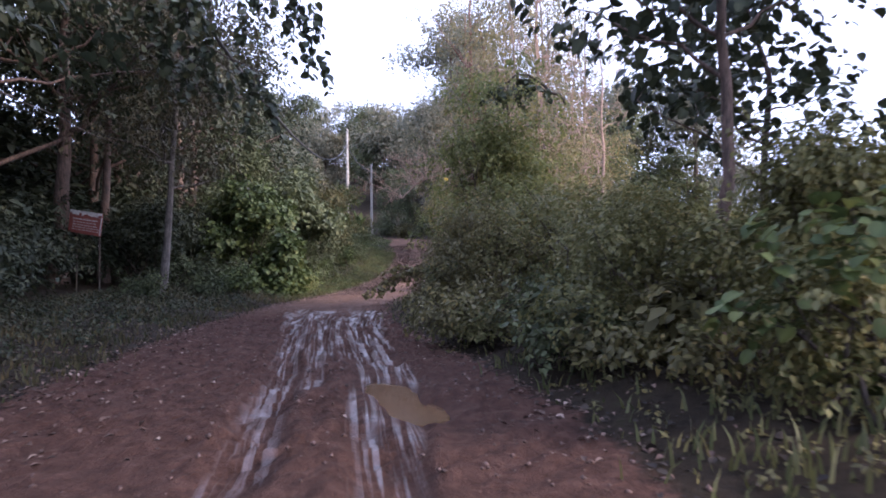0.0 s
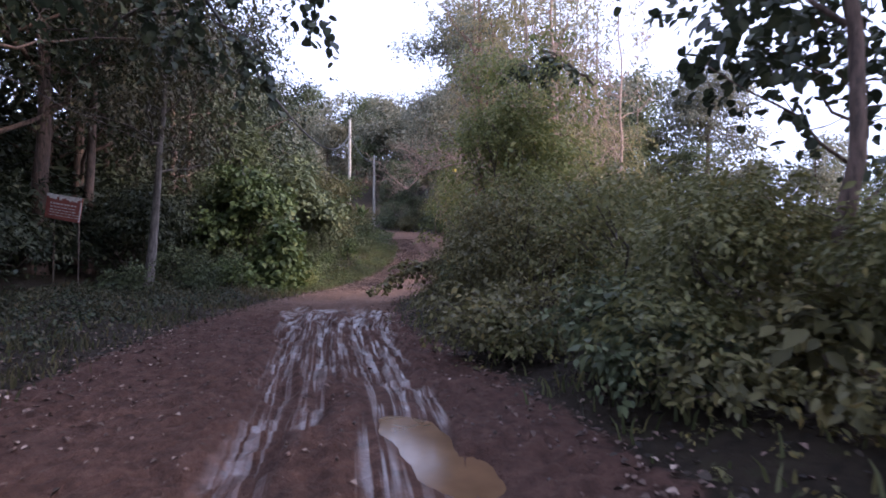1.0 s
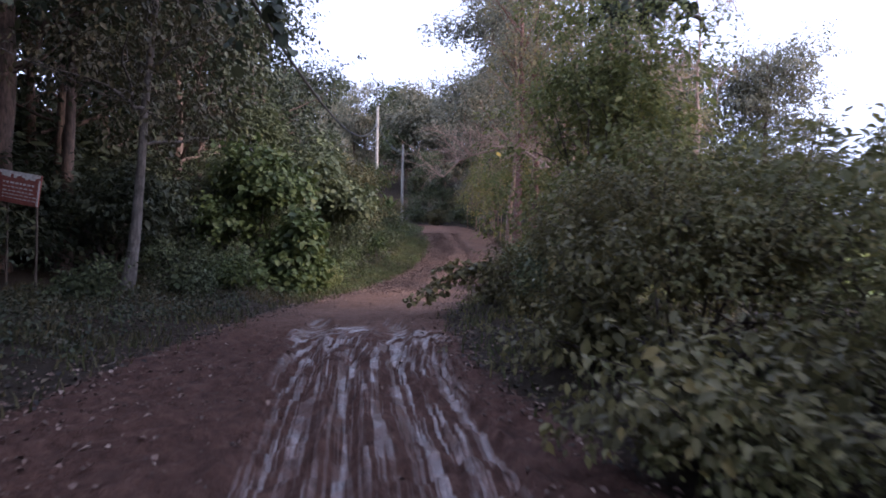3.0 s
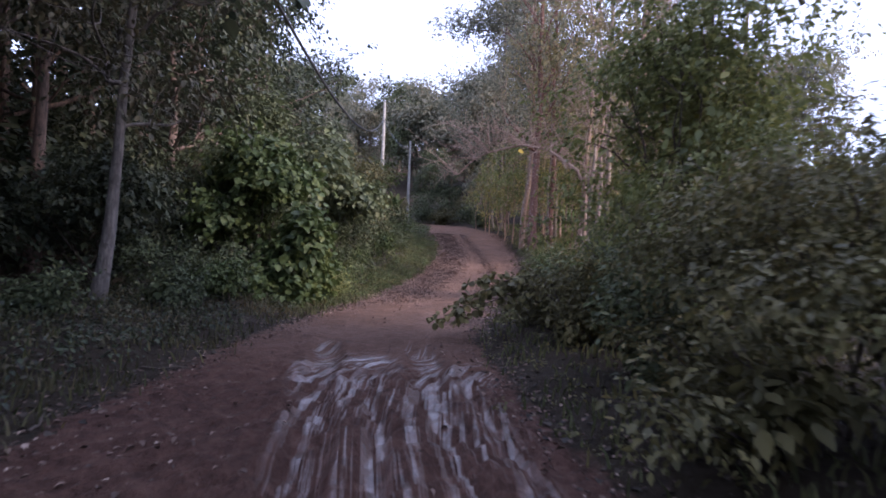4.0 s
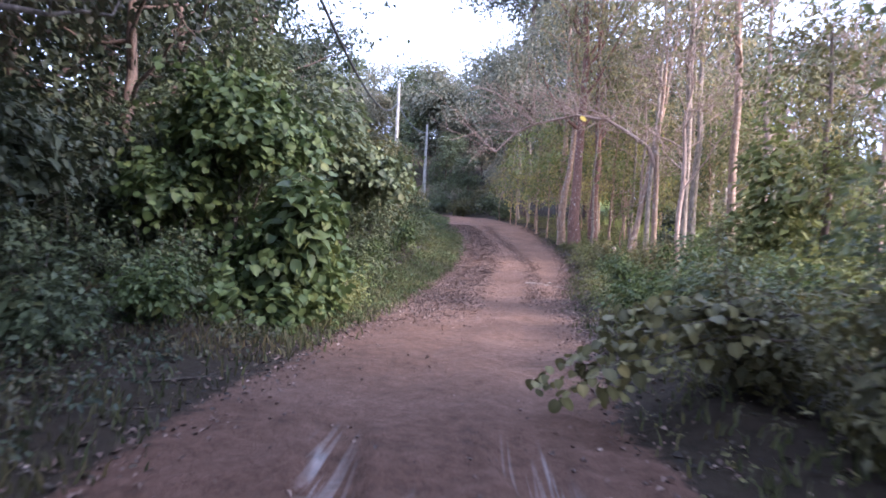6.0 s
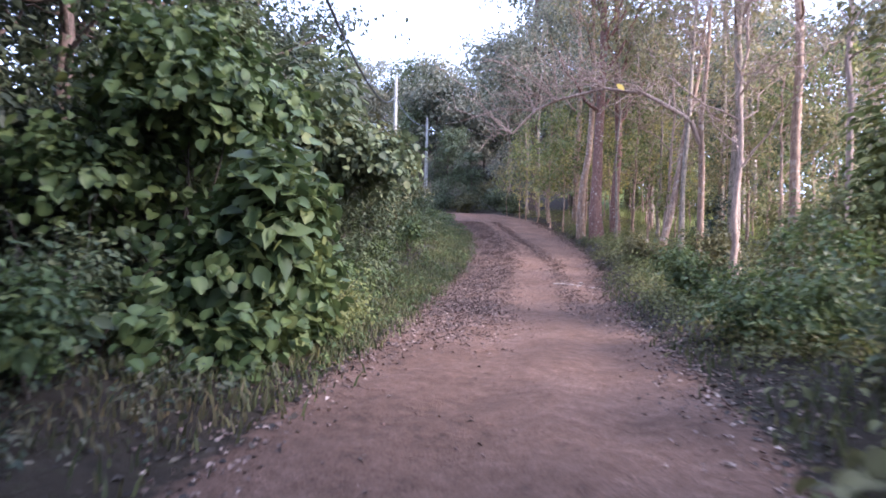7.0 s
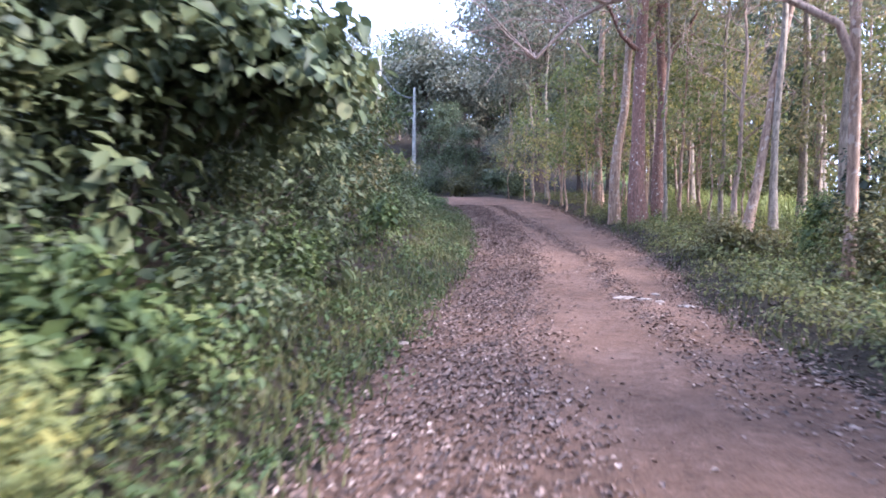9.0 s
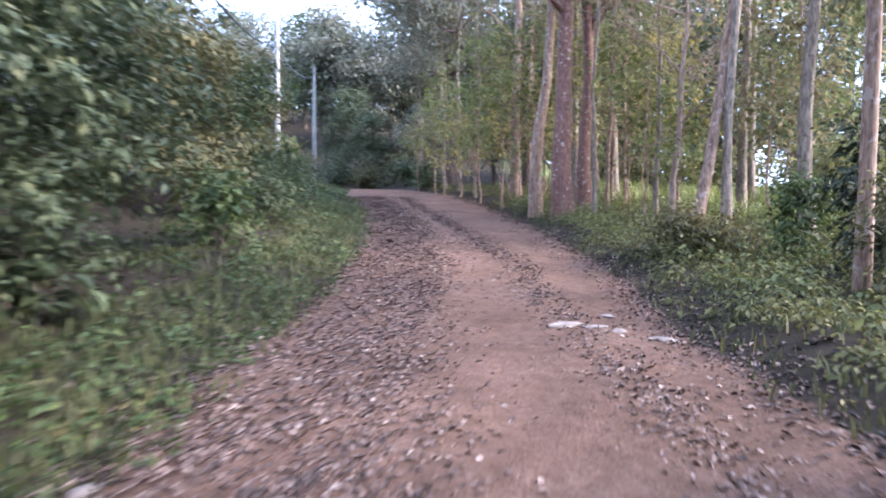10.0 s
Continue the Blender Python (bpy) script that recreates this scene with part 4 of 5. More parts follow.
def leaning_branch():
    r = np.random.default_rng(77)
    t = thing("leaning_branch", "leafy broken branch reaching low over the lane", "branch", at=(-0.15, 20.1, 1.25))
    pos, out = [], []
    for k in range(8):
        e = np.array((-2.1, -0.2, -0.45)) * r.uniform(0.6, 1.05) + r.normal(0, 0.22, 3)
        pts = bent((0, 0, -0.05 * k), e, 8, 0.03, r, -0.2)
        part("twig", mesh_from("twig", *tube(pts, np.linspace(0.016, 0.004, 8), 5, 0.05, k), TWIG_DARK, True), t)
        for q in (3, 5, 6, 7):
            side = bent(pts[q], pts[q] + np.array((-0.12, 0, -0.22)) + r.normal(0, 0.14, 3), 5, 0.02, r)
            a, b = shoot_leaves(side, 0.1, r, 0.5)
            pos.append(a)
            out.append(b)
        a, b = shoot_leaves(pts, 0.12, r, 0.5)
        pos.append(a)
        out.append(b)
    part("foliage", leaf_mesh("foliage", np.concatenate(pos), np.concatenate(out), 0.115, LEAF_MID, r, "heart", 1.3), t)


leaning_branch()
tree("tree", at_ground(3.55, 7.2), 7.5, 0.11, 11, 2.5, 1700, 0.17, BARK_BROWN, LEAF_DARK, "slender brown tree with heart-shaped hanging leaves above the thicket", 52, start=0.5, clump=1.0, shape="heart", lean=(0.4, 0.2), lane=True, droop=1.2, picked=250, per=6)
tree("tree", at_ground(5.8, 10.5), 6.8, 0.09, 10, 2.4, 1800, 0.16, BARK_BROWN, LEAF_DARK, "slender tree with large hanging leaves", 53, start=0.3, clump=0.9, shape="heart", droop=1.2, per=6)
tree("tree", at_ground(5.2, 29.5), 7.5, 0.12, 9, 1.9, 3500, 0.15, BARK_BROWN, LEAF_MID, "leafy young tree rising out of the thicket", 54, start=0.35, clump=1.1)

tree("tree", at_ground(2.3, 19.0), 7.0, 0.1, 14, 1.9, 8500, 0.125, BARK_BROWN, LEAF_LIME, "dense light-green young tree standing in the thicket", 55, start=0.3, clump=0.95, hang=0.9, lane=True)

# --- the open grove ---
GROVE = [(2.5, 51.4, 18, 0.33, BARK_RED), (1.9, 53.0, 17, 0.22, BARK_PINK), (3.0, 62.0, 17, 0.27, BARK_PINK), (4.0, 53.5, 17, 0.26, BARK_RED), (3.45, 51.0, 12, 0.08, BARK_PALE), 
         (5.1, 39.2, 18, 0.17, BARK_PALE), (6.6, 38.1, 18, 0.19, BARK_PINK), (7.9, 46.2, 18, 0.2, BARK_PALE), (5.4, 46.0, 17, 0.13, BARK_PALE), (5.9, 51.4, 15, 0.09, BARK_PALE), (15, 60, 18, 0.22, BARK_PALE), (1.1, 72, 15, 0.13, BARK_PALE), (0.3, 74, 14, 0.12, BARK_PALE), (-1.2, 80, 14, 0.14, BARK_PALE),
         (5.0, 58.0, 16, 0.15, BARK_PALE), (9.5, 52, 17, 0.18, BARK_PALE), (8.5, 62, 17, 0.2, BARK_PALE), (12.5, 56, 17, 0.18, BARK_PALE), (5.0, 67, 16, 0.15, BARK_PINK)]
for k, (x, y, h, r0, bark) in enumerate(GROVE):
    tree("tree", at_ground(x, y), h * 1.3, r0, 12, 3.6, 2500 if x < 14 else 1300, 0.24, bark, LEAF_OLIVE if k % 3 and y < 60 else LEAF_BLUE, {BARK_RED: "thick reddish trunk flecked with pale lichen", BARK_PINK: "straight pinkish-barked plantation tree"}.get(bark, "slender pale-barked plantation tree"), 60 + k, start=0.27 if k in (0, 3) else 0.42, rise=1.3 if k in (0, 3) else 0.8, clump=1.45, group="grove beside the lane", droop=1.2, hang=0.9, lean=(rng.uniform(-0.5, 0.5), rng.uniform(-0.4, 0.4)), wander=0.09, split=k < 13)
tree("tree", at_ground(4.5, 46.1), 14, 0.17, 7, 2.6, 1800, 0.22, BARK_PINK, LEAF_OLIVE, "leaning pale trunk of the grove", 90, start=0.6, rise=0.9, clump=1.2, lean=(2.6, 0.3))
SAPLINGS = [(0.4, 66), (1.6, 68), (-0.6, 72), (2.4, 58), (3.6, 70), (-1.6, 76), (0.9, 61), (2.0, 74), (4.6, 62), (6.4, 55), (-0.3, 68.5), (5.2, 50.5), (7.0, 52.0), (8.6, 49.0), (9.6, 57.0), (2.9, 56.0),
            (5.6, 65), (7.6, 60), (8.2, 67), (10.5, 63), (3.4, 66), (6.6, 71), (11.5, 52), (1.4, 57.5), (4.4, 57)]
for k, (x, y) in enumerate(SAPLINGS):
    tree("sapling", at_ground(x, y), 5.0 + (k * 37 % 7) * 0.6, 0.05, 8, 1.6, 700, 0.21, BARK_PINK, (LEAF_YELLOW, LEAF_OLIVE, LEAF_LIME, LEAF_LIME)[k % 4], "thin young tree with sparse yellow-green leaves", 170 + k, start=0.32, rise=0.6, clump=0.8, category="tree", group="saplings under the grove", split=False, hang=0.9)
MIDDLE = [(5.3, 54.5, 11), (3.2, 59.0, 11), (7.3, 57.5, 12), (6.0, 62.0, 11), (1.2, 64.5, 10), (11.0, 62.5, 12), (9.0, 66.0, 11), (9.6, 49.0, 10), (12.2, 52.0, 11), (8.6, 43.0, 9), (10.8, 45.0, 9), (13.2, 47.5, 10)]
for k, (x, y, h) in enumerate(MIDDLE):
    tree("tree", at_ground(x, y), h, 0.09, 10, 2.3, 2400, 0.2, BARK_PINK, LEAF_OLIVE if k % 2 else LEAF_LIME, "half-grown tree filling the grove's lower storey", 220 + k, start=0.22, rise=0.6, clump=1.1, group="grove beside the lane", split=False, hang=0.9, droop=1.1)
field_bush = shrub("shrub", at_ground(13.0, 48.5), (1.7, 1.7, 2.4), 34, 1700, 0.22, LEAF_FRESH, "fresh green bush at the edge of the open field", 240, "oval", 0.34, 4, group="bushes at the field's edge", shoots=6)
for k, (x, y, q) in enumerate([(14.5, 53, 1.1), (16.5, 47, 1.2), (18.5, 56, 1.4), (15.5, 63, 1.2), (20.5, 50, 1.4), (12.5, 66, 1.1), (22, 62, 1.5), (17, 72, 1.3), (11, 72, 1.2), (25, 54, 1.5), (14, 40, 0.9), (18, 42, 1.2), (29, 66, 1.7)]):
    copy_thing(field_bush, placed(x, y, 71 * k, q, 0.1))
part_stump = thing("tree_stump", "short pale broken stump in the undergrowth", "stump", at=at_ground(3.65, 45.6))
part("trunk", mesh_from("trunk", *tube([(0, 0, -0.2), (0.01, 0, 0.3), (0.03, 0, 0.75), (0.04, 0, 0.78)], [0.13, 0.1, 0.09, 0.01], 9, 0.05, 3), BARK_PALE, True), part_stump)


def arched_limb_tree():
    """The bare tree whose long dead limb arches towards the lane, with a fan of twigs."""
    r = np.random.default_rng(88)
    b = Vector(at_ground(3.95, 39.7))
    t = thing("bare_tree", "dead grey-pink tree with one long limb arching over the lane's side", "tree", at=b)
    trunk = np.array([(0, 0, -0.2), (0.05, 0, 2.0), (0.0, -0.1, 4.2), (-0.1, -0.2, 5.6), (0.15, 0, 8.0), (0.45, 0.3, 13.5)])
    part("trunk", mesh_from("trunk", *tube(trunk, [0.14, 0.12, 0.11, 0.1, 0.075, 0.03], 9, 0.05, 1), BARK_PINK, True), t)
    world_pts = np.array([(3.85, 39.55, 5.5), (3.5, 39.5, 6.3), (2.9, 39.9, 6.95), (2.0, 40.4, 7.45), (0.6, 41.0, 7.75), (-1.07, 41.2, 7.5), (-1.9, 41.3, 6.95), (-2.9, 41.2, 6.1)])
    world_pts[2:-1] += r.normal(0, 0.08, (5, 3))
    limb = world_pts - np.array(b)
    part("limb", mesh_from("limb", *tube(limb, np.linspace(0.1, 0.035, 8), 8, 0.06, 2), TWIG, True), t)
    tip = Vector((0.25, 36.4, 6.8)) - b
    part("twig", mesh_from("twig", *tube(bent(limb[3], np.array(tip), 6, 0.04, r, -0.2), np.linspace(0.014, 0.005, 6), 5, 0.05, 9), TWIG, True), t)
    leaf_ob = part("leaf", mesh_from("leaf", HEART * 0.27, HEART_F, LEAF_GOLD, True), t, "one bright yellow dying leaf")
    leaf_ob.matrix_basis = Matrix.Translation(tip) @ Euler((radians(-115), radians(12), radians(20))).to_matrix().to_4x4()
    for k in range(26):
        a = limb[int(r.integers(3, 8))]
        e = a + np.array((r.uniform(-3.0, -0.3), r.uniform(-0.8, 0.8), r.uniform(-0.6, 2.2)))
        pts = bent(a, e, 8, 0.07, r, -0.15)
        part("twig", mesh_from("twig", *joined([tube(pts, np.linspace(0.026, 0.008, 8), 5, 0.05, k)] + [
            tube(bent(pts[q], pts[q] + r.normal(0, 0.45, 3) + np.array((-0.35, 0, 0.2)), 5, 0.04, r), np.linspace(0.013, 0.005, 5), 4, 0.05, q) for q in (2, 3, 4, 5, 6, 7)]), TWIG, True), t)
    starts = [limb[k] for k in (2, 3, 3, 4, 4, 5, 5, 6)] + [trunk[4], trunk[4], trunk[5], trunk[5]]
    for k, a in enumerate(starts):
        for j in range(3):
            e = a + np.array((r.uniform(-2.2, 0.6), r.uniform(-1.0, 1.0), r.uniform(0.3, 2.4) if j == 0 else r.uniform(-0.9, 1.4)))
            pts = bent(a, e, 7, 0.06, r, -0.1)
            part("twig", mesh_from("twig", *joined([tube(pts, np.linspace(0.03, 0.007, 7), 5, 0.05, k)] + [
                tube(bent(pts[q], pts[q] + r.normal(0, 0.55, 3) + np.array((-0.3, 0, 0.3)), 5, 0.04, r), np.linspace(0.012, 0.004, 5), 4, 0.05, q) for q in (2, 3, 4, 5, 5, 6)]), TWIG, True), t)


arched_limb_tree()
shrub("ivy_column", at_ground(5.3, 41.2), (0.55, 0.55, 2.9), 26, 2600, 0.13, LEAF_DARK, "dark ivy climbing in a column beside the bare tree", 260, "oval", 0.3, 3, category="climber", shoots=5, reach=0.3, hang=1.0)


def twiggy_tree(x, y, h, seed, label):
    """A nearly leafless tree: a fan of fine pinkish twigs."""
    r = np.random.default_rng(seed)
    t = thing("bare_tree", label, "tree", at=at_ground(x, y))
    trunk, limb_pieces, ends = branchy((0, 0, -0.1), (r.normal(0, 0.4), 0, h), 0.12, 12, r, 2.6, 0.35, 0.8)
    part("trunk", mesh_from("trunk", *trunk, TWIG, True), t)
    for piece in limb_pieces:
        part("limb", mesh_from("limb", *piece, TWIG, True), t)
    fine = []
    for e in ends:
        for _ in range(5):
            fine.append(tube(bent(e, e + r.normal(0, 0.6, 3) + np.array((0, 0, 0.25)), 5, 0.05, r), np.linspace(0.014, 0.004, 5), 4, 0.05, 1))
    tagged(part("fine_twig_mass", mesh_from("fine_twig_mass", *joined(fine), TWIG, True), t), kind="stuff")
    pos, out = sprays([(e, 0.6) for e in ends], 500, r, 0.16)
    part("crown", leaf_mesh("crown", pos, out, 0.16, LEAF_OLIVE, r, "oval", 1.0), t)


twiggy_tree(6.0, 34.5, 14.0, 401, "thin half-bare tree with pinkish twigs above the thicket")
twiggy_tree(4.2, 37.0, 10.0, 402, "half-bare tree with a fan of dry twigs")
twiggy_tree(5.8, 50.0, 11.0, 403, "half-bare tree with a fan of dry twigs beside the lane")
twiggy_tree(9.0, 33.5, 14.5, 404, "half-bare tree with dry twigs")

# --- beyond: the large tree over the crest, and the wooded hill ---
tree("tree", at_ground(1.2, 79), 30, 0.45, 20, 8.0, 36000, 0.42, BARK_BROWN, LEAF_BLUE, "very tall grey-green tree standing over the lane's crest", 95, start=0.28, clump=2.4, rise=0.3, shape="far")
tree("tree", at_ground(32.0, 73.7), 19.5, 0.4, 14, 6.0, 16000, 0.36, BARK_BROWN, LEAF_BLUE, "tall broad-crowned tree at the back of the field", 96, start=0.6, clump=2.1, rise=0.3)
hill_tree = tree("tree", at_ground(-6, 112), 14, 0.3, 6, 4.2, 5200, 0.5, BARK_BROWN, LEAF_BLUE, "full-crowned tree on the wooded hill", 97, start=0.2, clump=1.9, shape="far", group="trees on the hill", split=False)
hill_tree_b = tree("tree", at_ground(-14, 118), 15, 0.3, 6, 3.8, 5200, 0.5, BARK_BROWN, LEAF_CREEPER, "green tree on the wooded hill", 98, start=0.2, clump=1.9, shape="far", group="trees on the hill", split=False)
r = np.random.default_rng(5)
for k in range(95):
    x, y = r.uniform(-65, 45), r.uniform(94, 190)
    if (abs(x + 14) < 7 and y < 106) or (x > 8 and y < 125):
        continue
    copy_thing(hill_tree if k % 2 else hill_tree_b, placed(x, y, r.uniform(0, 360), r.uniform(0.7, 1.25), 0.4))
EDGE_TREES = [(-24, 72, 0.9), (-25, 82, 1.0), (-23, 92, 0.8), (-30, 75, 1.1), (-5.5, 92, 0.45), (-1, 88, 0.5), (-9, 99, 0.6), (7, 92, 0.9), (13, 84, 0.8), (40, 90, 0.8), (33, 96, 0.7), (50, 80, 0.8), (19, 112, 0.9), (28, 118, 1.0), (40, 112, 0.9), (53, 104, 0.9), (64, 96, 0.9), (66, 78, 0.8), (60, 62, 0.7), (22, 96, 0.6)]
FIELD_TREES = [(82, 84, 1.0), (90, 70, 1.0), (78, 60, 0.9), (100, 92, 1.1), (76, 104, 1.0), (95, 52, 1.0), (70, 46, 0.7), (11, 78, 0.9), (16, 82, 1.0), (21, 80, 0.9), (27, 84, 1.0), (14, 92, 1.0), (24, 92, 1.0), (32, 80, 0.9), (9, 86, 0.8), (37, 76, 0.8), (30, 72, 0.7), (44, 72, 0.8), (20, 70, 0.7)]
for k, (x, y, s) in enumerate(EDGE_TREES + FIELD_TREES):
    copy_thing(hill_tree if k % 2 else hill_tree_b, placed(x, y, 55 * k, s * (1.35 if 8 < x < 28 and y > 69 else 1.0), 0.4))
for k, (x, y, a, h) in enumerate([(-9.5, 88, 1.8, 2.6), (-6.0, 86.5, 1.6, 1.8), (-2.4, 84, 1.6, 2.0), (-4.2, 90, 2.2, 3.4), (-8.4, 93, 2.4, 3.6), (-12.5, 82, 2.0, 2.6), (-1.0, 77, 1.0, 1.2)]):
    shrub("shrub", at_ground(x, y), (a, a, h), 30, 2200, 0.2, LEAF_MID if k % 2 else LEAF_CREEPER, "leafy shrub where the lane bends out of sight", 180 + k, "oval", 0.32, 4, group="shrubs at the lane's crest")


def banana_plant(x, y):
    r = np.random.default_rng(9)
    t = thing("banana_plant", "single banana plant with upright paddle leaves", "plant", at=at_ground(x, y))
    part("stem", mesh_from("stem", *tube([(0, 0, -0.2), (0, 0, 0.8), (0.05, 0, 1.6)], [0.14, 0.12, 0.08], 8, 0.03), LEAF_BRIGHT, True), t)
    for k in range(6):
        th, ln = k * 1.05 + 0.4, r.uniform(1.8, 2.5)
        up = r.uniform(0.55, 1.0)
        rows = []
        for q in np.linspace(0, 1, 9):
            bend = q * q * (1 - up) * 1.1
            cx, cz = ln * (q * 0.35 + bend * 0.5), 1.5 + ln * (q * 0.95 - bend * 0.8)
            w = 0.27 * math.sin(math.pi * min(1, 0.06 + q * 0.93)) ** 0.6
            for sgn in (-1, 0, 1):
                px, py = cx, sgn * w
                rows.append((px * math.cos(th) - py * math.sin(th), px * math.sin(th) + py * math.cos(th), cz + (0.07 if sgn else 0)))
        f = [(a * 3 + b, a * 3 + b + 1, a * 3 + b + 4, a * 3 + b + 3) for a in range(8) for b in (0, 1)]
        part("leaf", mesh_from("leaf", rows, f, LEAF_BRIGHT, True), t)


banana_plant(-10.2, 70.0)

# --- poles and cables ---
def utility_pole(base, top_z, r0, label):
    t = thing("utility_pole", label, "utility pole", "poles beside the lane", base)
    h = top_z - base[2]
    part("post", mesh_from("post", *tube([(0, 0, -0.5), (0, 0, h * 0.5), (0.02, 0, h)], [r0 * 1.2, r0, r0 * 0.75], 12, 0.0), CONCRETE, True), t)
    cap = tube([(0, 0, h), (0, 0, h + 0.02), (0, 0, h + 0.03)], [r0 * 0.75, r0 * 0.7, 0.001], 12, 0.0)
    part("cap", mesh_from("cap", *cap, CONCRETE, True), t)
    for dz in (0.9, 1.6):
        arm = tube([(-0.35, 0.0, h - dz), (0.0, 0.0, h - dz), (0.35, 0.0, h - dz)], [0.04] * 3, 6, 0.0)
        part("bracket", mesh_from("bracket", *arm, WEATHERED, True), t)
    return t


utility_pole((-16.2, 97.2, ground_z(-16.2, 97.2)), 24.3, 0.24, "tall slim grey concrete utility pole")
utility_pole((-10.6, 84.7, ground_z(-10.6, 84.7)), 16.0, 0.17, "shorter pale concrete utility pole")


def cable(a, b, sag, radius, label):
    t = np.linspace(0, 1, 40)[:, None]
    p = np.array(a) + (np.array(b) - np.array(a)) * t
    p[:, 2] -= sag * (4 * t * (1 - t))[:, 0]
    ob = part("overhead_cable", mesh_from("overhead_cable", *tube(p, [radius] * 40, 6, 0.0), CABLE, True))
    return tagged(ob, label, "cable")


cable((-16.2, 97.2, 21.8), (-6.6, 14.75, 8.7), 3.6, 0.06, "black overhead cable sagging between the tall pole and the trees")
cable((-16.2, 97.2, 21.5), (-10.6, 84.7, 15.0), 1.0, 0.05, "black cable sagging from the tall pole to the short one")

# --- the red board ---
def red_board():
    t = thing("sign_board", "faded red board with peeling white top, on thin wooden posts", "sign", at=(-11.65, 19.0, ground_z(-11.65, 19.0)))
    t.rotation_euler = (0, 0, radians(-14))
    cz = 2.92 - t.location[2]

    def slab(name, w, h, d, x, y, z, mat, tilt=0.0, parent=None, label=""):
        b = bmesh.new()
        bmesh.ops.create_cube(b, size=1.0)
        bmesh.ops.scale(b, vec=(w, d, h), verts=b.verts)
        bmesh.ops.bevel(b, geom=b.edges[:], offset=min(w, h, d) * 0.15, segments=1, affect="EDGES")
        bmesh.ops.rotate(b, matrix=Matrix.Rotation(radians(tilt), 3, "Y"), verts=b.verts)
        bmesh.ops.translate(b, vec=(x, y, z), verts=b.verts)
        m = bpy.data.meshes.new(name)
        b.to_mesh(m)
        b.free()
        m.materials.append(mat)
        return part(name, m, parent or t, label)

    board = slab("board", 1.32, 0.74, 0.03, 0, 0, cz, BOARD_RED, 9)
    rot = Matrix.Rotation(radians(9), 3, "Y")

    def on(x, z):
        v = rot @ Vector((x, 0, z))
        return v.x, cz + v.z
    r = np.random.default_rng(3)
    for row, (z, h) in enumerate([(0.1, 0.06), (0.0, 0.035), (-0.09, 0.035), (-0.17, 0.03), (-0.25, 0.03)]):
        x = -0.5
        while x < 0.48:
            w = r.uniform(0.06, 0.16)
            px, pz = on(x + w / 2, z)
            slab("lettering_bar", w * 0.85, h * 0.7, 0.006, px, -0.017, pz, PEELED, 9, board)
            x += w + 0.03
    for k in range(14):
        w, hh = r.uniform(0.07, 0.16), r.uniform(0.05, 0.17)
        px, pz = on(-0.6 + k * 0.092, 0.37 - hh / 2)
        slab("peeled_patch", w, hh, 0.006, px, -0.018, pz, PEELED, 9 + r.uniform(-8, 8), board, "peeling white paint")
    px, pz = on(0.63, -0.05)
    slab("peeled_patch", 0.05, 0.6, 0.006, px, -0.018, pz, PEELED, 9, board, "peeling white paint")
    for x in (-0.42, 0.5):
        h = cz + 0.3
        part("post", mesh_from("post", *tube([(x, 0.05, -0.2), (x + 0.01, 0.05, h * 0.5), (x, 0.05, h)], [0.03, 0.025, 0.025], 8, 0.03), TWIG_DARK, True), t)


red_board()


# ---------- ground cover ----------
def scatter_grass(name, n, region, height, mat, label, seed, keep):
    """Blades of grass where keep() allows."""
    r = np.random.default_rng(seed)
    x, y = r.uniform(region[0], region[1], n), r.uniform(region[2], region[3], n)
    ok = keep(x, y, r)
    x, y = x[ok], y[ok]
    z = land(x, y)[0]
    k = len(x)
    th = r.uniform(0, 2 * np.pi, k)
    h = height * r.uniform(0.4, 1.3, k)
    w = 0.012 + 0.02 * h
    lean = r.uniform(0.1, 0.7, k) * h
    th2 = r.uniform(0, 2 * np.pi, k)
    b = np.stack((x, y, z - 0.02), -1)
    sidev = np.stack((np.cos(th), np.sin(th), 0 * th), -1) * w[:, None]
    tip = b + np.stack((np.cos(th2) * lean, np.sin(th2) * lean, h), -1)
    midp = b + np.stack((np.cos(th2) * lean * 0.35, np.sin(th2) * lean * 0.35, h * 0.6), -1)
    v = np.stack((b - sidev, b + sidev, midp + sidev * 0.7, midp - sidev * 0.7, tip), 1)
    f = np.arange(k)[:, None, None] * 5 + np.array([(0, 1, 2), (0, 2, 3), (3, 2, 4)])[None]
    return tagged(new(name, mesh_from(name, v.reshape(-1, 3), f.reshape(-1, 3), mat)), label, "grass", kind="stuff")


def side_of(x, y):
    left, right = np.interp(y, RY, RL), np.interp(y, RY, RR)
    return left - x, x - right


def verge(x, y, r):
    dl, dr = side_of(x, y)
    d = np.maximum(dl, dr)
    return (d > r.normal(0.15, 0.25, len(x))) & (d < 5) & ((x > -3) | (y > 25) | (r.random(len(x)) < 0.3)) & (r.random(len(x)) < np.clip(0.25 + 0.5 * (wave(x, y, 1.3, 5) + 0.6), 0.05, 1))


scatter_grass("grass", 95000, (-13, 9, 3, 62), 0.2, GRASS, "short tufted grass and weeds on the verges", 201, verge)
scatter_grass("grass", 22000, (-8.6, -4.6, 23, 58), 0.17, GRASS, "short green grass along the bank's foot", 203, lambda x, y, r: (side_of(x, y)[0] > r.normal(0.0, 0.2, len(x))) & (side_of(x, y)[0] < 2.0))
scatter_grass("grass", 16000, (8, 40, 48, 82), 0.9, FIELD, "bright green tall grass of the field beyond the grove", 202, lambda x, y, r: r.random(len(x)) < 0.9)


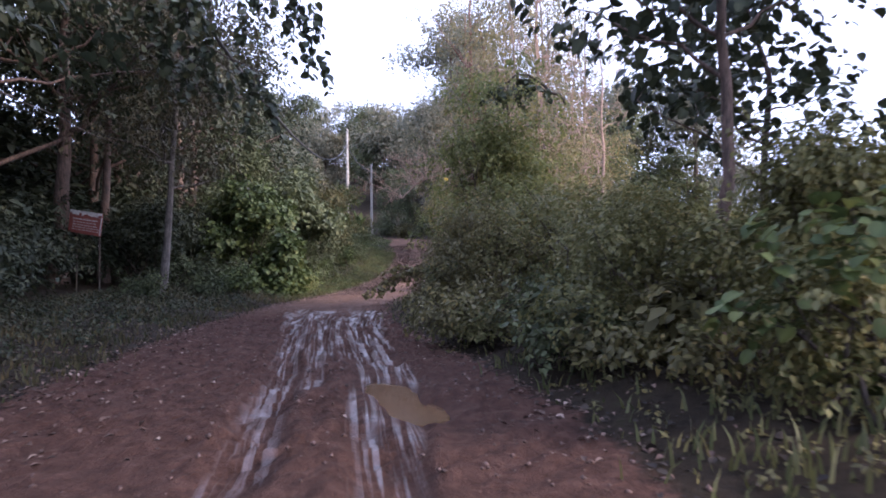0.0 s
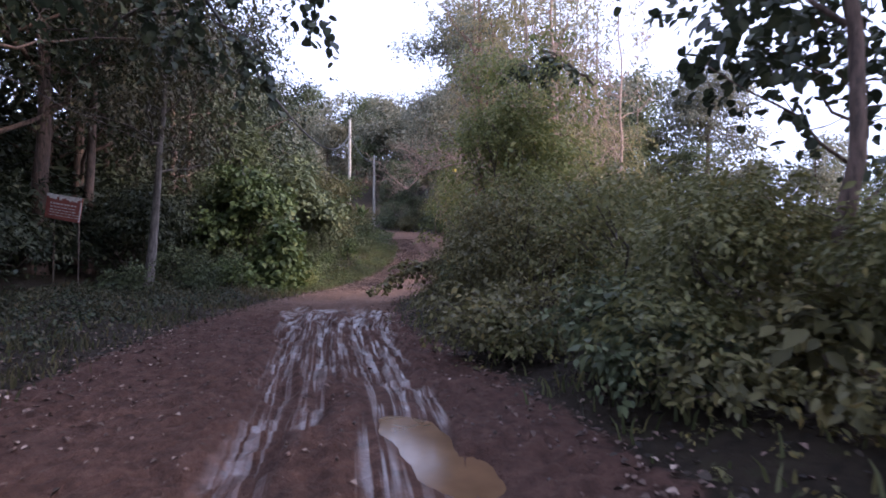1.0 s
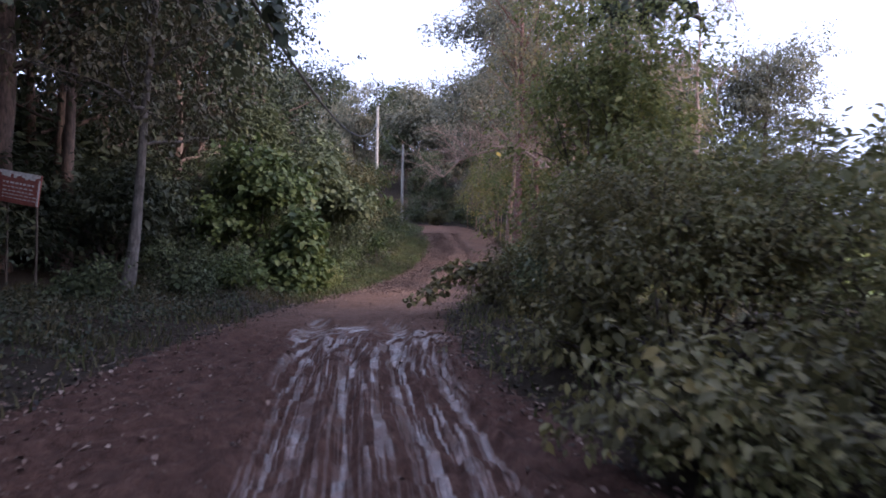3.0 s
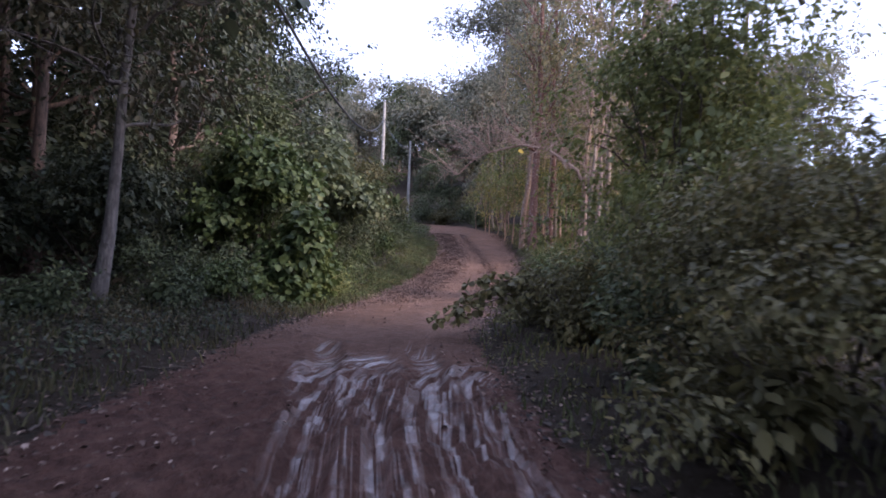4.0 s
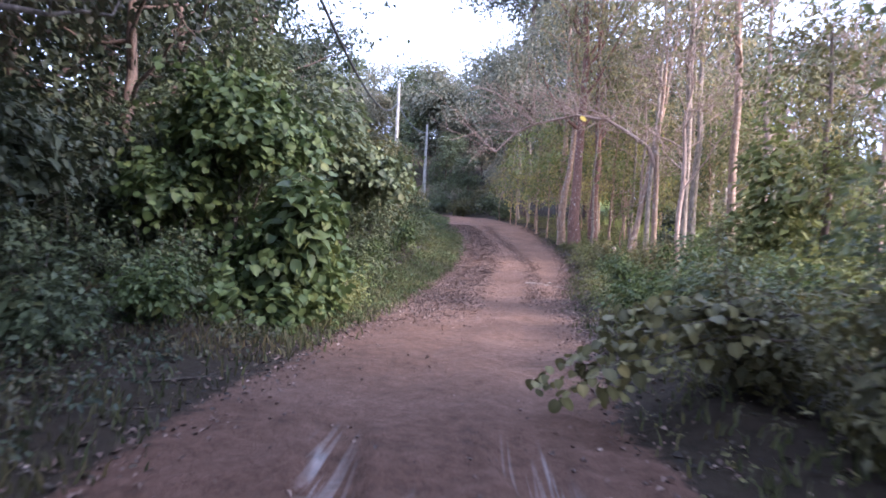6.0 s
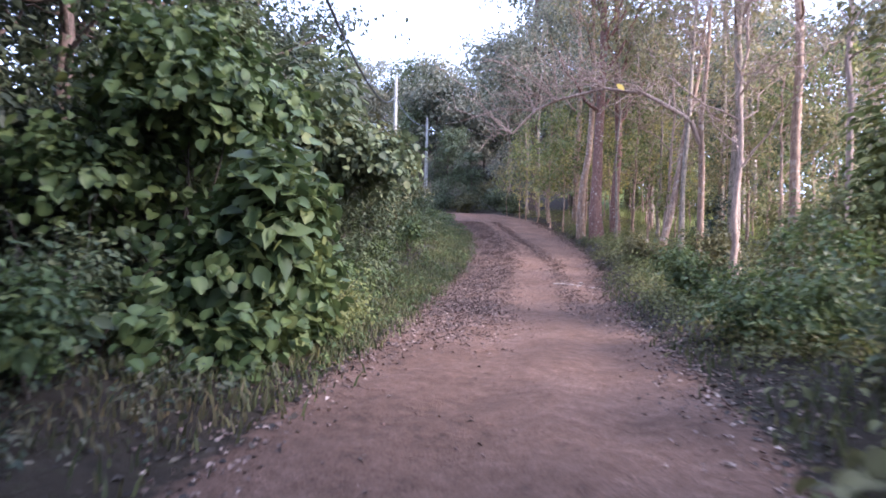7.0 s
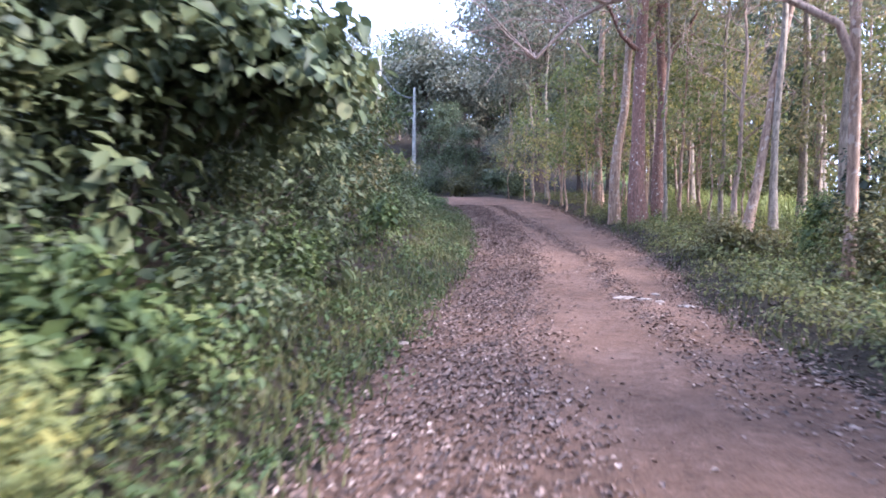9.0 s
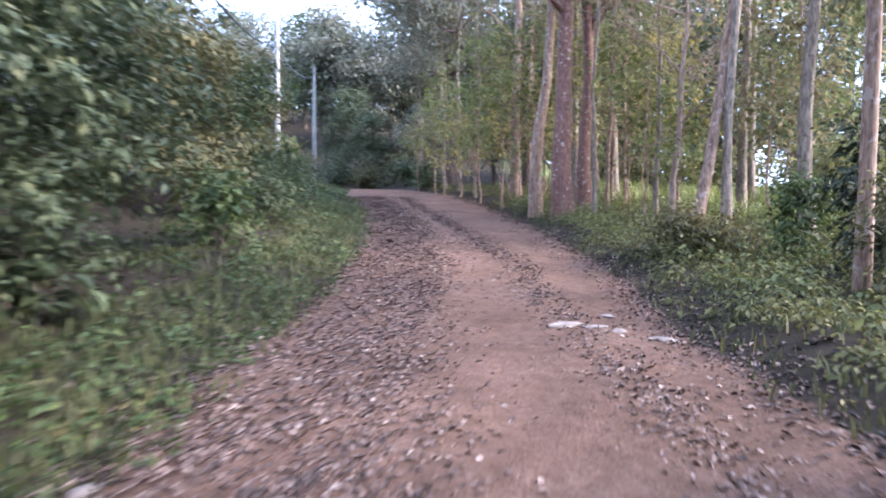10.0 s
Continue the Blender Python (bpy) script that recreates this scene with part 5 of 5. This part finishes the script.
def shaded_verge(x, y, r):
    dl, dr = side_of(x, y)
    return (dl > r.normal(0.1, 0.22, len(x))) & (dl < 5.5) & (r.random(len(x)) < np.clip(0.3 + 0.6 * wave(x, y, 1.3, 8), 0.06, 1))


scatter_grass("grass", 42000, (-12, -3.2, 4, 30), 0.17, GRASS_SHADE, "olive and straw-coloured grass, toned darker for the shaded verge", 204, shaded_verge)


def weeds(name, n, region, size, leaf, mat, label, seed, keep, per=17, tall=1.0):
    """Low leafy plants, each a small tuft of leaves on the ground."""
    r = np.random.default_rng(seed)
    x, y = r.uniform(region[0], region[1], n), r.uniform(region[2], region[3], n)
    ok = keep(x, y, r)
    x, y = x[ok], y[ok]
    z = land(x, y)[0]
    s = size * r.uniform(0.5, 1.4, len(x))
    c = np.repeat(np.stack((x, y, z), -1), per, 0)
    sr = np.repeat(s, per)[:, None]
    d = unit(r.standard_normal((len(c), 3)))
    d[:, 2] = np.abs(d[:, 2]) * tall
    pos = c + d * sr * r.uniform(0.3, 1.0, (len(c), 1))
    ok = clear_of_lane(pos, 1.4)
    pos, d = pos[ok], d[ok]
    return tagged(new(name, leaf_mesh(name, pos, d, leaf, mat, r, "oval")), label, "undergrowth", kind="stuff")


def left_bank(x, y, r):
    dl, dr = side_of(x, y)
    return (dl > 0.5 + r.uniform(0, 0.8, len(x))) & (dl < 5)


def right_bank(x, y, r):
    dl, dr = side_of(x, y)
    return (dr > 0.35 + r.uniform(0, 0.6, len(x))) & (dr < 9)


weeds("undergrowth", 1600, (-12, -4, 3, 34), 0.36, 0.09, LEAF_DARK, "dark weeds and seedlings along the wood's foot", 211, left_bank)
weeds("undergrowth", 1500, (-12, -4, 5, 32), 0.3, 0.08, LEAF_BROWN, "dull brownish-green weeds between verge and wood", 219, left_bank)
weeds("undergrowth", 1100, (-12, -4, 24, 80), 0.4, 0.12, LEAF_BRIGHT, "fresh green weeds on the bank below the bushes", 212, left_bank)
weeds("undergrowth", 1500, (-9, -4, 24, 78), 0.22, 0.085, LEAF_BRIGHT, "small fresh weeds at the lane's edge", 215, lambda x, y, r: (side_of(x, y)[0] > -0.1 + r.normal(0, 0.2, len(x))) & (side_of(x, y)[0] < 1.8), 22)
weeds("undergrowth", 2200, (-8.5, 6, 3, 60), 0.16, 0.06, LEAF_MID, "small weeds and seedlings at the lane's edges", 216, lambda x, y, r: (np.maximum(*side_of(x, y)) > 0.0 + r.normal(0, 0.25, len(x))) & (np.maximum(*side_of(x, y)) < 2.2) & ((x > -3) | (y > 26)), 16)
weeds("undergrowth", 2500, (-1.5, 12, 21, 82), 0.6, 0.12, LEAF_FRESH, "knee-high green undergrowth beneath the grove", 213, right_bank)
weeds("undergrowth", 1400, (0, 12, 22, 60), 0.7, 0.13, LEAF_LIME, "brighter leafy plants under the grove", 214, lambda x, y, r: right_bank(x, y, r) & (side_of(x, y)[1] > 1.2))

weeds("undergrowth", 2300, (-0.5, 5, 25, 58), 0.42, 0.09, LEAF_FRESH, "dense leafy weeds crowding the lane's outer edge", 218, lambda x, y, r: right_bank(x, y, r) & (side_of(x, y)[1] < 2.6))

weeds("field_scrub", 1500, (9, 75, 30, 112), 1.0, 0.42, FIELD, "waist-high bright green scrub covering the open field", 217, lambda x, y, r: (x > 8.5 + np.abs(y - 50) * 0.12) & (r.random(len(x)) < np.clip(1.6 - x / 55, 0.25, 1)), 30, 0.8)

# dry leaves lying on the lane
def litter(n, seed):
    r = np.random.default_rng(seed)
    x, y = r.uniform(-8, 3, n), 4 + 62 * r.random(n)
    dl, dr = side_of(x, y)
    band = np.exp(-((-dl - 1.2) / 0.75) ** 2) * smooth01((y - 26) / 6)
    mid = np.exp(-((x - np.interp(y, [30, 38, 44, 80], [-1.7, -1.1, -0.8, -4.4])) / 0.35) ** 2) * smooth01((y - 30) / 4) * 0.6
    edge = np.exp(-((np.maximum(dl, dr)) / 0.5) ** 2) * (0.12 + 0.4 * smooth01((y - 20) / 8))
    shade = smooth01((18 - y) / 6) * smooth01((dl + 2.6) / 1.5) * smooth01((3 - dl) / 2) * 0.08
    band = band * (0.55 + 0.45 * smooth01((wave(x, y * 0.3, 2.6, 3) + 1.1) / 0.9))
    keep = r.random(n) < np.clip(band * 1.6 + mid + edge + shade + 0.003, 0, 1) * (0.6 + 0.4 * smooth01(0.6 + wave(x, y * 0.35, 3.1, 7)))
    x, y = x[keep], y[keep]
    z = land(x, y)[0] + 0.015
    k = len(x)
    pos = np.stack((x, y, z), -1)
    s = r.uniform(0.03, 0.085, k)[:, None, None]
    th = r.uniform(0, 2 * np.pi, k)
    tilt = r.normal(0, 0.32, (k, 2))
    fwd = unit(np.stack((np.cos(th), np.sin(th), tilt[:, 0]), -1))
    nor = unit(np.stack((-tilt[:, 0] * np.cos(th), -tilt[:, 0] * np.sin(th), np.ones(k)), -1) + np.stack((tilt[:, 1], tilt[:, 1], 0 * th), -1) * 0.5)
    right = np.cross(fwd, nor)
    v = pos[:, None] + s * (OVAL[None, :, 0:1] * 1.3 * right[:, None] + OVAL[None, :, 1:2] * fwd[:, None] + 2.5 * OVAL[None, :, 2:3] * nor[:, None])
    f = np.arange(k)[:, None, None] * len(OVAL) + OVAL_F[None]
    tagged(new("leaf_litter", mesh_from("leaf_litter", v.reshape(-1, 3), f.reshape(-1, 3), LITTER)), "brown and pale dry leaves strewn on the lane", "leaf litter", kind="stuff")


litter(330000, 221)


def forest_litter(n, seed):
    """Fallen leaves on the forest floor beside the lane, darkened to imitate shade."""
    r = np.random.default_rng(seed)
    x, y = r.uniform(-12, 7, n), r.uniform(3, 50, n)
    d = np.maximum(*side_of(x, y))
    keep = (d > -0.2) & (d < 4) & (r.random(n) < 0.75)
    x, y = x[keep], y[keep]
    k = len(x)
    pos = np.stack((x, y, land(x, y)[0] + 0.012), -1)
    th = r.uniform(0, 2 * np.pi, k)
    fwd = unit(np.stack((np.cos(th), np.sin(th), r.normal(0, 0.3, k)), -1))
    nor = unit(np.array((0, 0, 1.0)) + r.normal(0, 0.3, (k, 3)))
    right = unit(np.cross(fwd, nor))
    s = r.uniform(0.04, 0.12, k)[:, None, None]
    v = pos[:, None] + s * (OVAL[None, :, 0:1] * 1.3 * right[:, None] + OVAL[None, :, 1:2] * fwd[:, None] + 2.0 * OVAL[None, :, 2:3] * nor[:, None])
    f = np.arange(k)[:, None, None] * len(OVAL) + OVAL_F[None]
    tagged(new("leaf_litter", mesh_from("leaf_litter", v.reshape(-1, 3), f.reshape(-1, 3), LITTER_DARK)), "brown fallen leaves toned dark for the shaded forest floor", "leaf litter", kind="stuff")


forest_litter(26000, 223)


def stone(name, seed, x, y, size, mat, label, flat=0.45):
    r = np.random.default_rng(seed)
    b = bmesh.new()
    bmesh.ops.create_icosphere(b, subdivisions=2, radius=1.0)
    for v in b.verts:
        v.co *= 1 + 0.5 * noise.noise(v.co * 1.3 + Vector((seed * 7.3, 0, 0))) + 0.2 * noise.noise(v.co * 4 + Vector((0, seed, 0)))
        v.co = Vector((v.co.x * size[0], v.co.y * size[1], v.co.z * size[2]))
    me = bpy.data.meshes.new(name)
    b.to_mesh(me)
    b.free()
    me.materials.append(mat)
    ob = new(name, me)
    ob.matrix_world = pose(x, y, ground_z(x, y) + size[2] * 0.05, 0, 0, r.uniform(0, 360))
    return tagged(ob, label, "stone", "pale stones bedded in the lane")


for k, (x, y, a, b) in enumerate([(-1.15, 38.9, 0.3, 0.14), (-0.8, 38.75, 0.2, 0.1), (-0.55, 38.5, 0.14, 0.09), (-0.1, 38.1, 0.2, 0.1), (-5.4, 34.4, 0.09, 0.06), (-0.3, 39.6, 0.15, 0.1)]):
    stone("stone", 500 + k, x, y, (a, b, 0.035), STONE, "flat pale stone bedded in the dirt")


def fallen_stick(x, y, length, turn, seed):
    """A dead stick with a side twig or two, lying on the verge."""
    r = np.random.default_rng(seed)
    t = thing("fallen_stick", "dead grey-brown stick lying on the leafy verge", "stick", "sticks on the verge", at_ground(x, y))
    way = np.array((math.cos(turn), math.sin(turn), 0.0))
    pts = bent(-way * length / 2, way * length / 2, 8, 0.025, r)
    ground = np.array([ground_z(x + p[0], y + p[1]) for p in pts]) - t.location.z
    pts[:, 2] = ground + 0.02
    part("stem", mesh_from("stem", *tube(pts, np.linspace(0.02, 0.007, 8), 6, 0.08, seed), TWIG_DARK, True), t)
    for q in (3, 5):
        tip = pts[q] + np.array((r.normal(0, 0.22), r.normal(0, 0.22), 0.07))
        part("twig", mesh_from("twig", *tube(bent(pts[q], tip, 4, 0.01, r), np.linspace(0.01, 0.003, 4), 5, 0.05, q), TWIG_DARK, True), t)


for k, (x, y, ln, turn) in enumerate([(-6.9, 19.2, 1.3, 0.4), (-6.4, 18.0, 0.9, 2.6), (-7.3, 17.4, 1.1, 1.1), (-6.0, 16.2, 0.8, 0.2), (-6.7, 15.0, 1.2, 2.9), (-5.9, 13.6, 0.7, 1.9), (-6.6, 20.6, 0.8, 0.9), (-5.6, 11.2, 0.9, 0.6)]):
    fallen_stick(x, y, ln, turn, 700 + k)


def gravel(n, seed, name, y0, y1, size, mat, label):
    """Small loose pieces on the lane."""
    r = np.random.default_rng(seed)
    x, y = r.uniform(-7.5, 3, n), r.uniform(y0, y1, n)
    dl, dr = side_of(x, y)
    band = np.exp(-((-dl - 1.3) / 0.8) ** 2) * smooth01((y - 27) / 5)
    mud = smooth01((20 - y) / 3) * smooth01(-dl / 2 - 0.6) * 0.8
    keep = (r.random(n) < band * 0.5 + mud + 0.015) & (np.maximum(dl, dr) < 0.4) & (pool(x, y) > 1.25) & (land(x, y)[2] < 0.25)
    x, y = x[keep], y[keep]
    k = len(x)
    z = land(x, y)[0]
    s = r.uniform(0.006, 0.024, k) * size
    octa = np.array([(1, 0, 0), (0, 1, 0), (-1, 0, 0), (0, -1, 0), (0, 0, 0.8), (0, 0, -0.8)])
    of = np.array([(0, 1, 4), (1, 2, 4), (2, 3, 4), (3, 0, 4), (1, 0, 5), (2, 1, 5), (3, 2, 5), (0, 3, 5)])
    v = np.stack((x, y, z + s * 0.2), -1)[:, None] + octa[None] * s[:, None, None] * r.uniform(0.6, 1.4, (k, 6, 1)) + r.normal(0, 0.15, (k, 6, 3)) * s[:, None, None]
    f = np.arange(k)[:, None, None] * 6 + of[None]
    tagged(new(name, mesh_from(name, v.reshape(-1, 3), f.reshape(-1, 3), mat)), label, name, kind="stuff")


gravel(45000, 231, "gravel", 21, 70, 1.0, GRAVEL, "small stones on the dry dirt")
gravel(5000, 232, "mud_clods", 3.5, 21, 1.3, MUD_CLODS, "dark red-brown mud clods between the ruts")
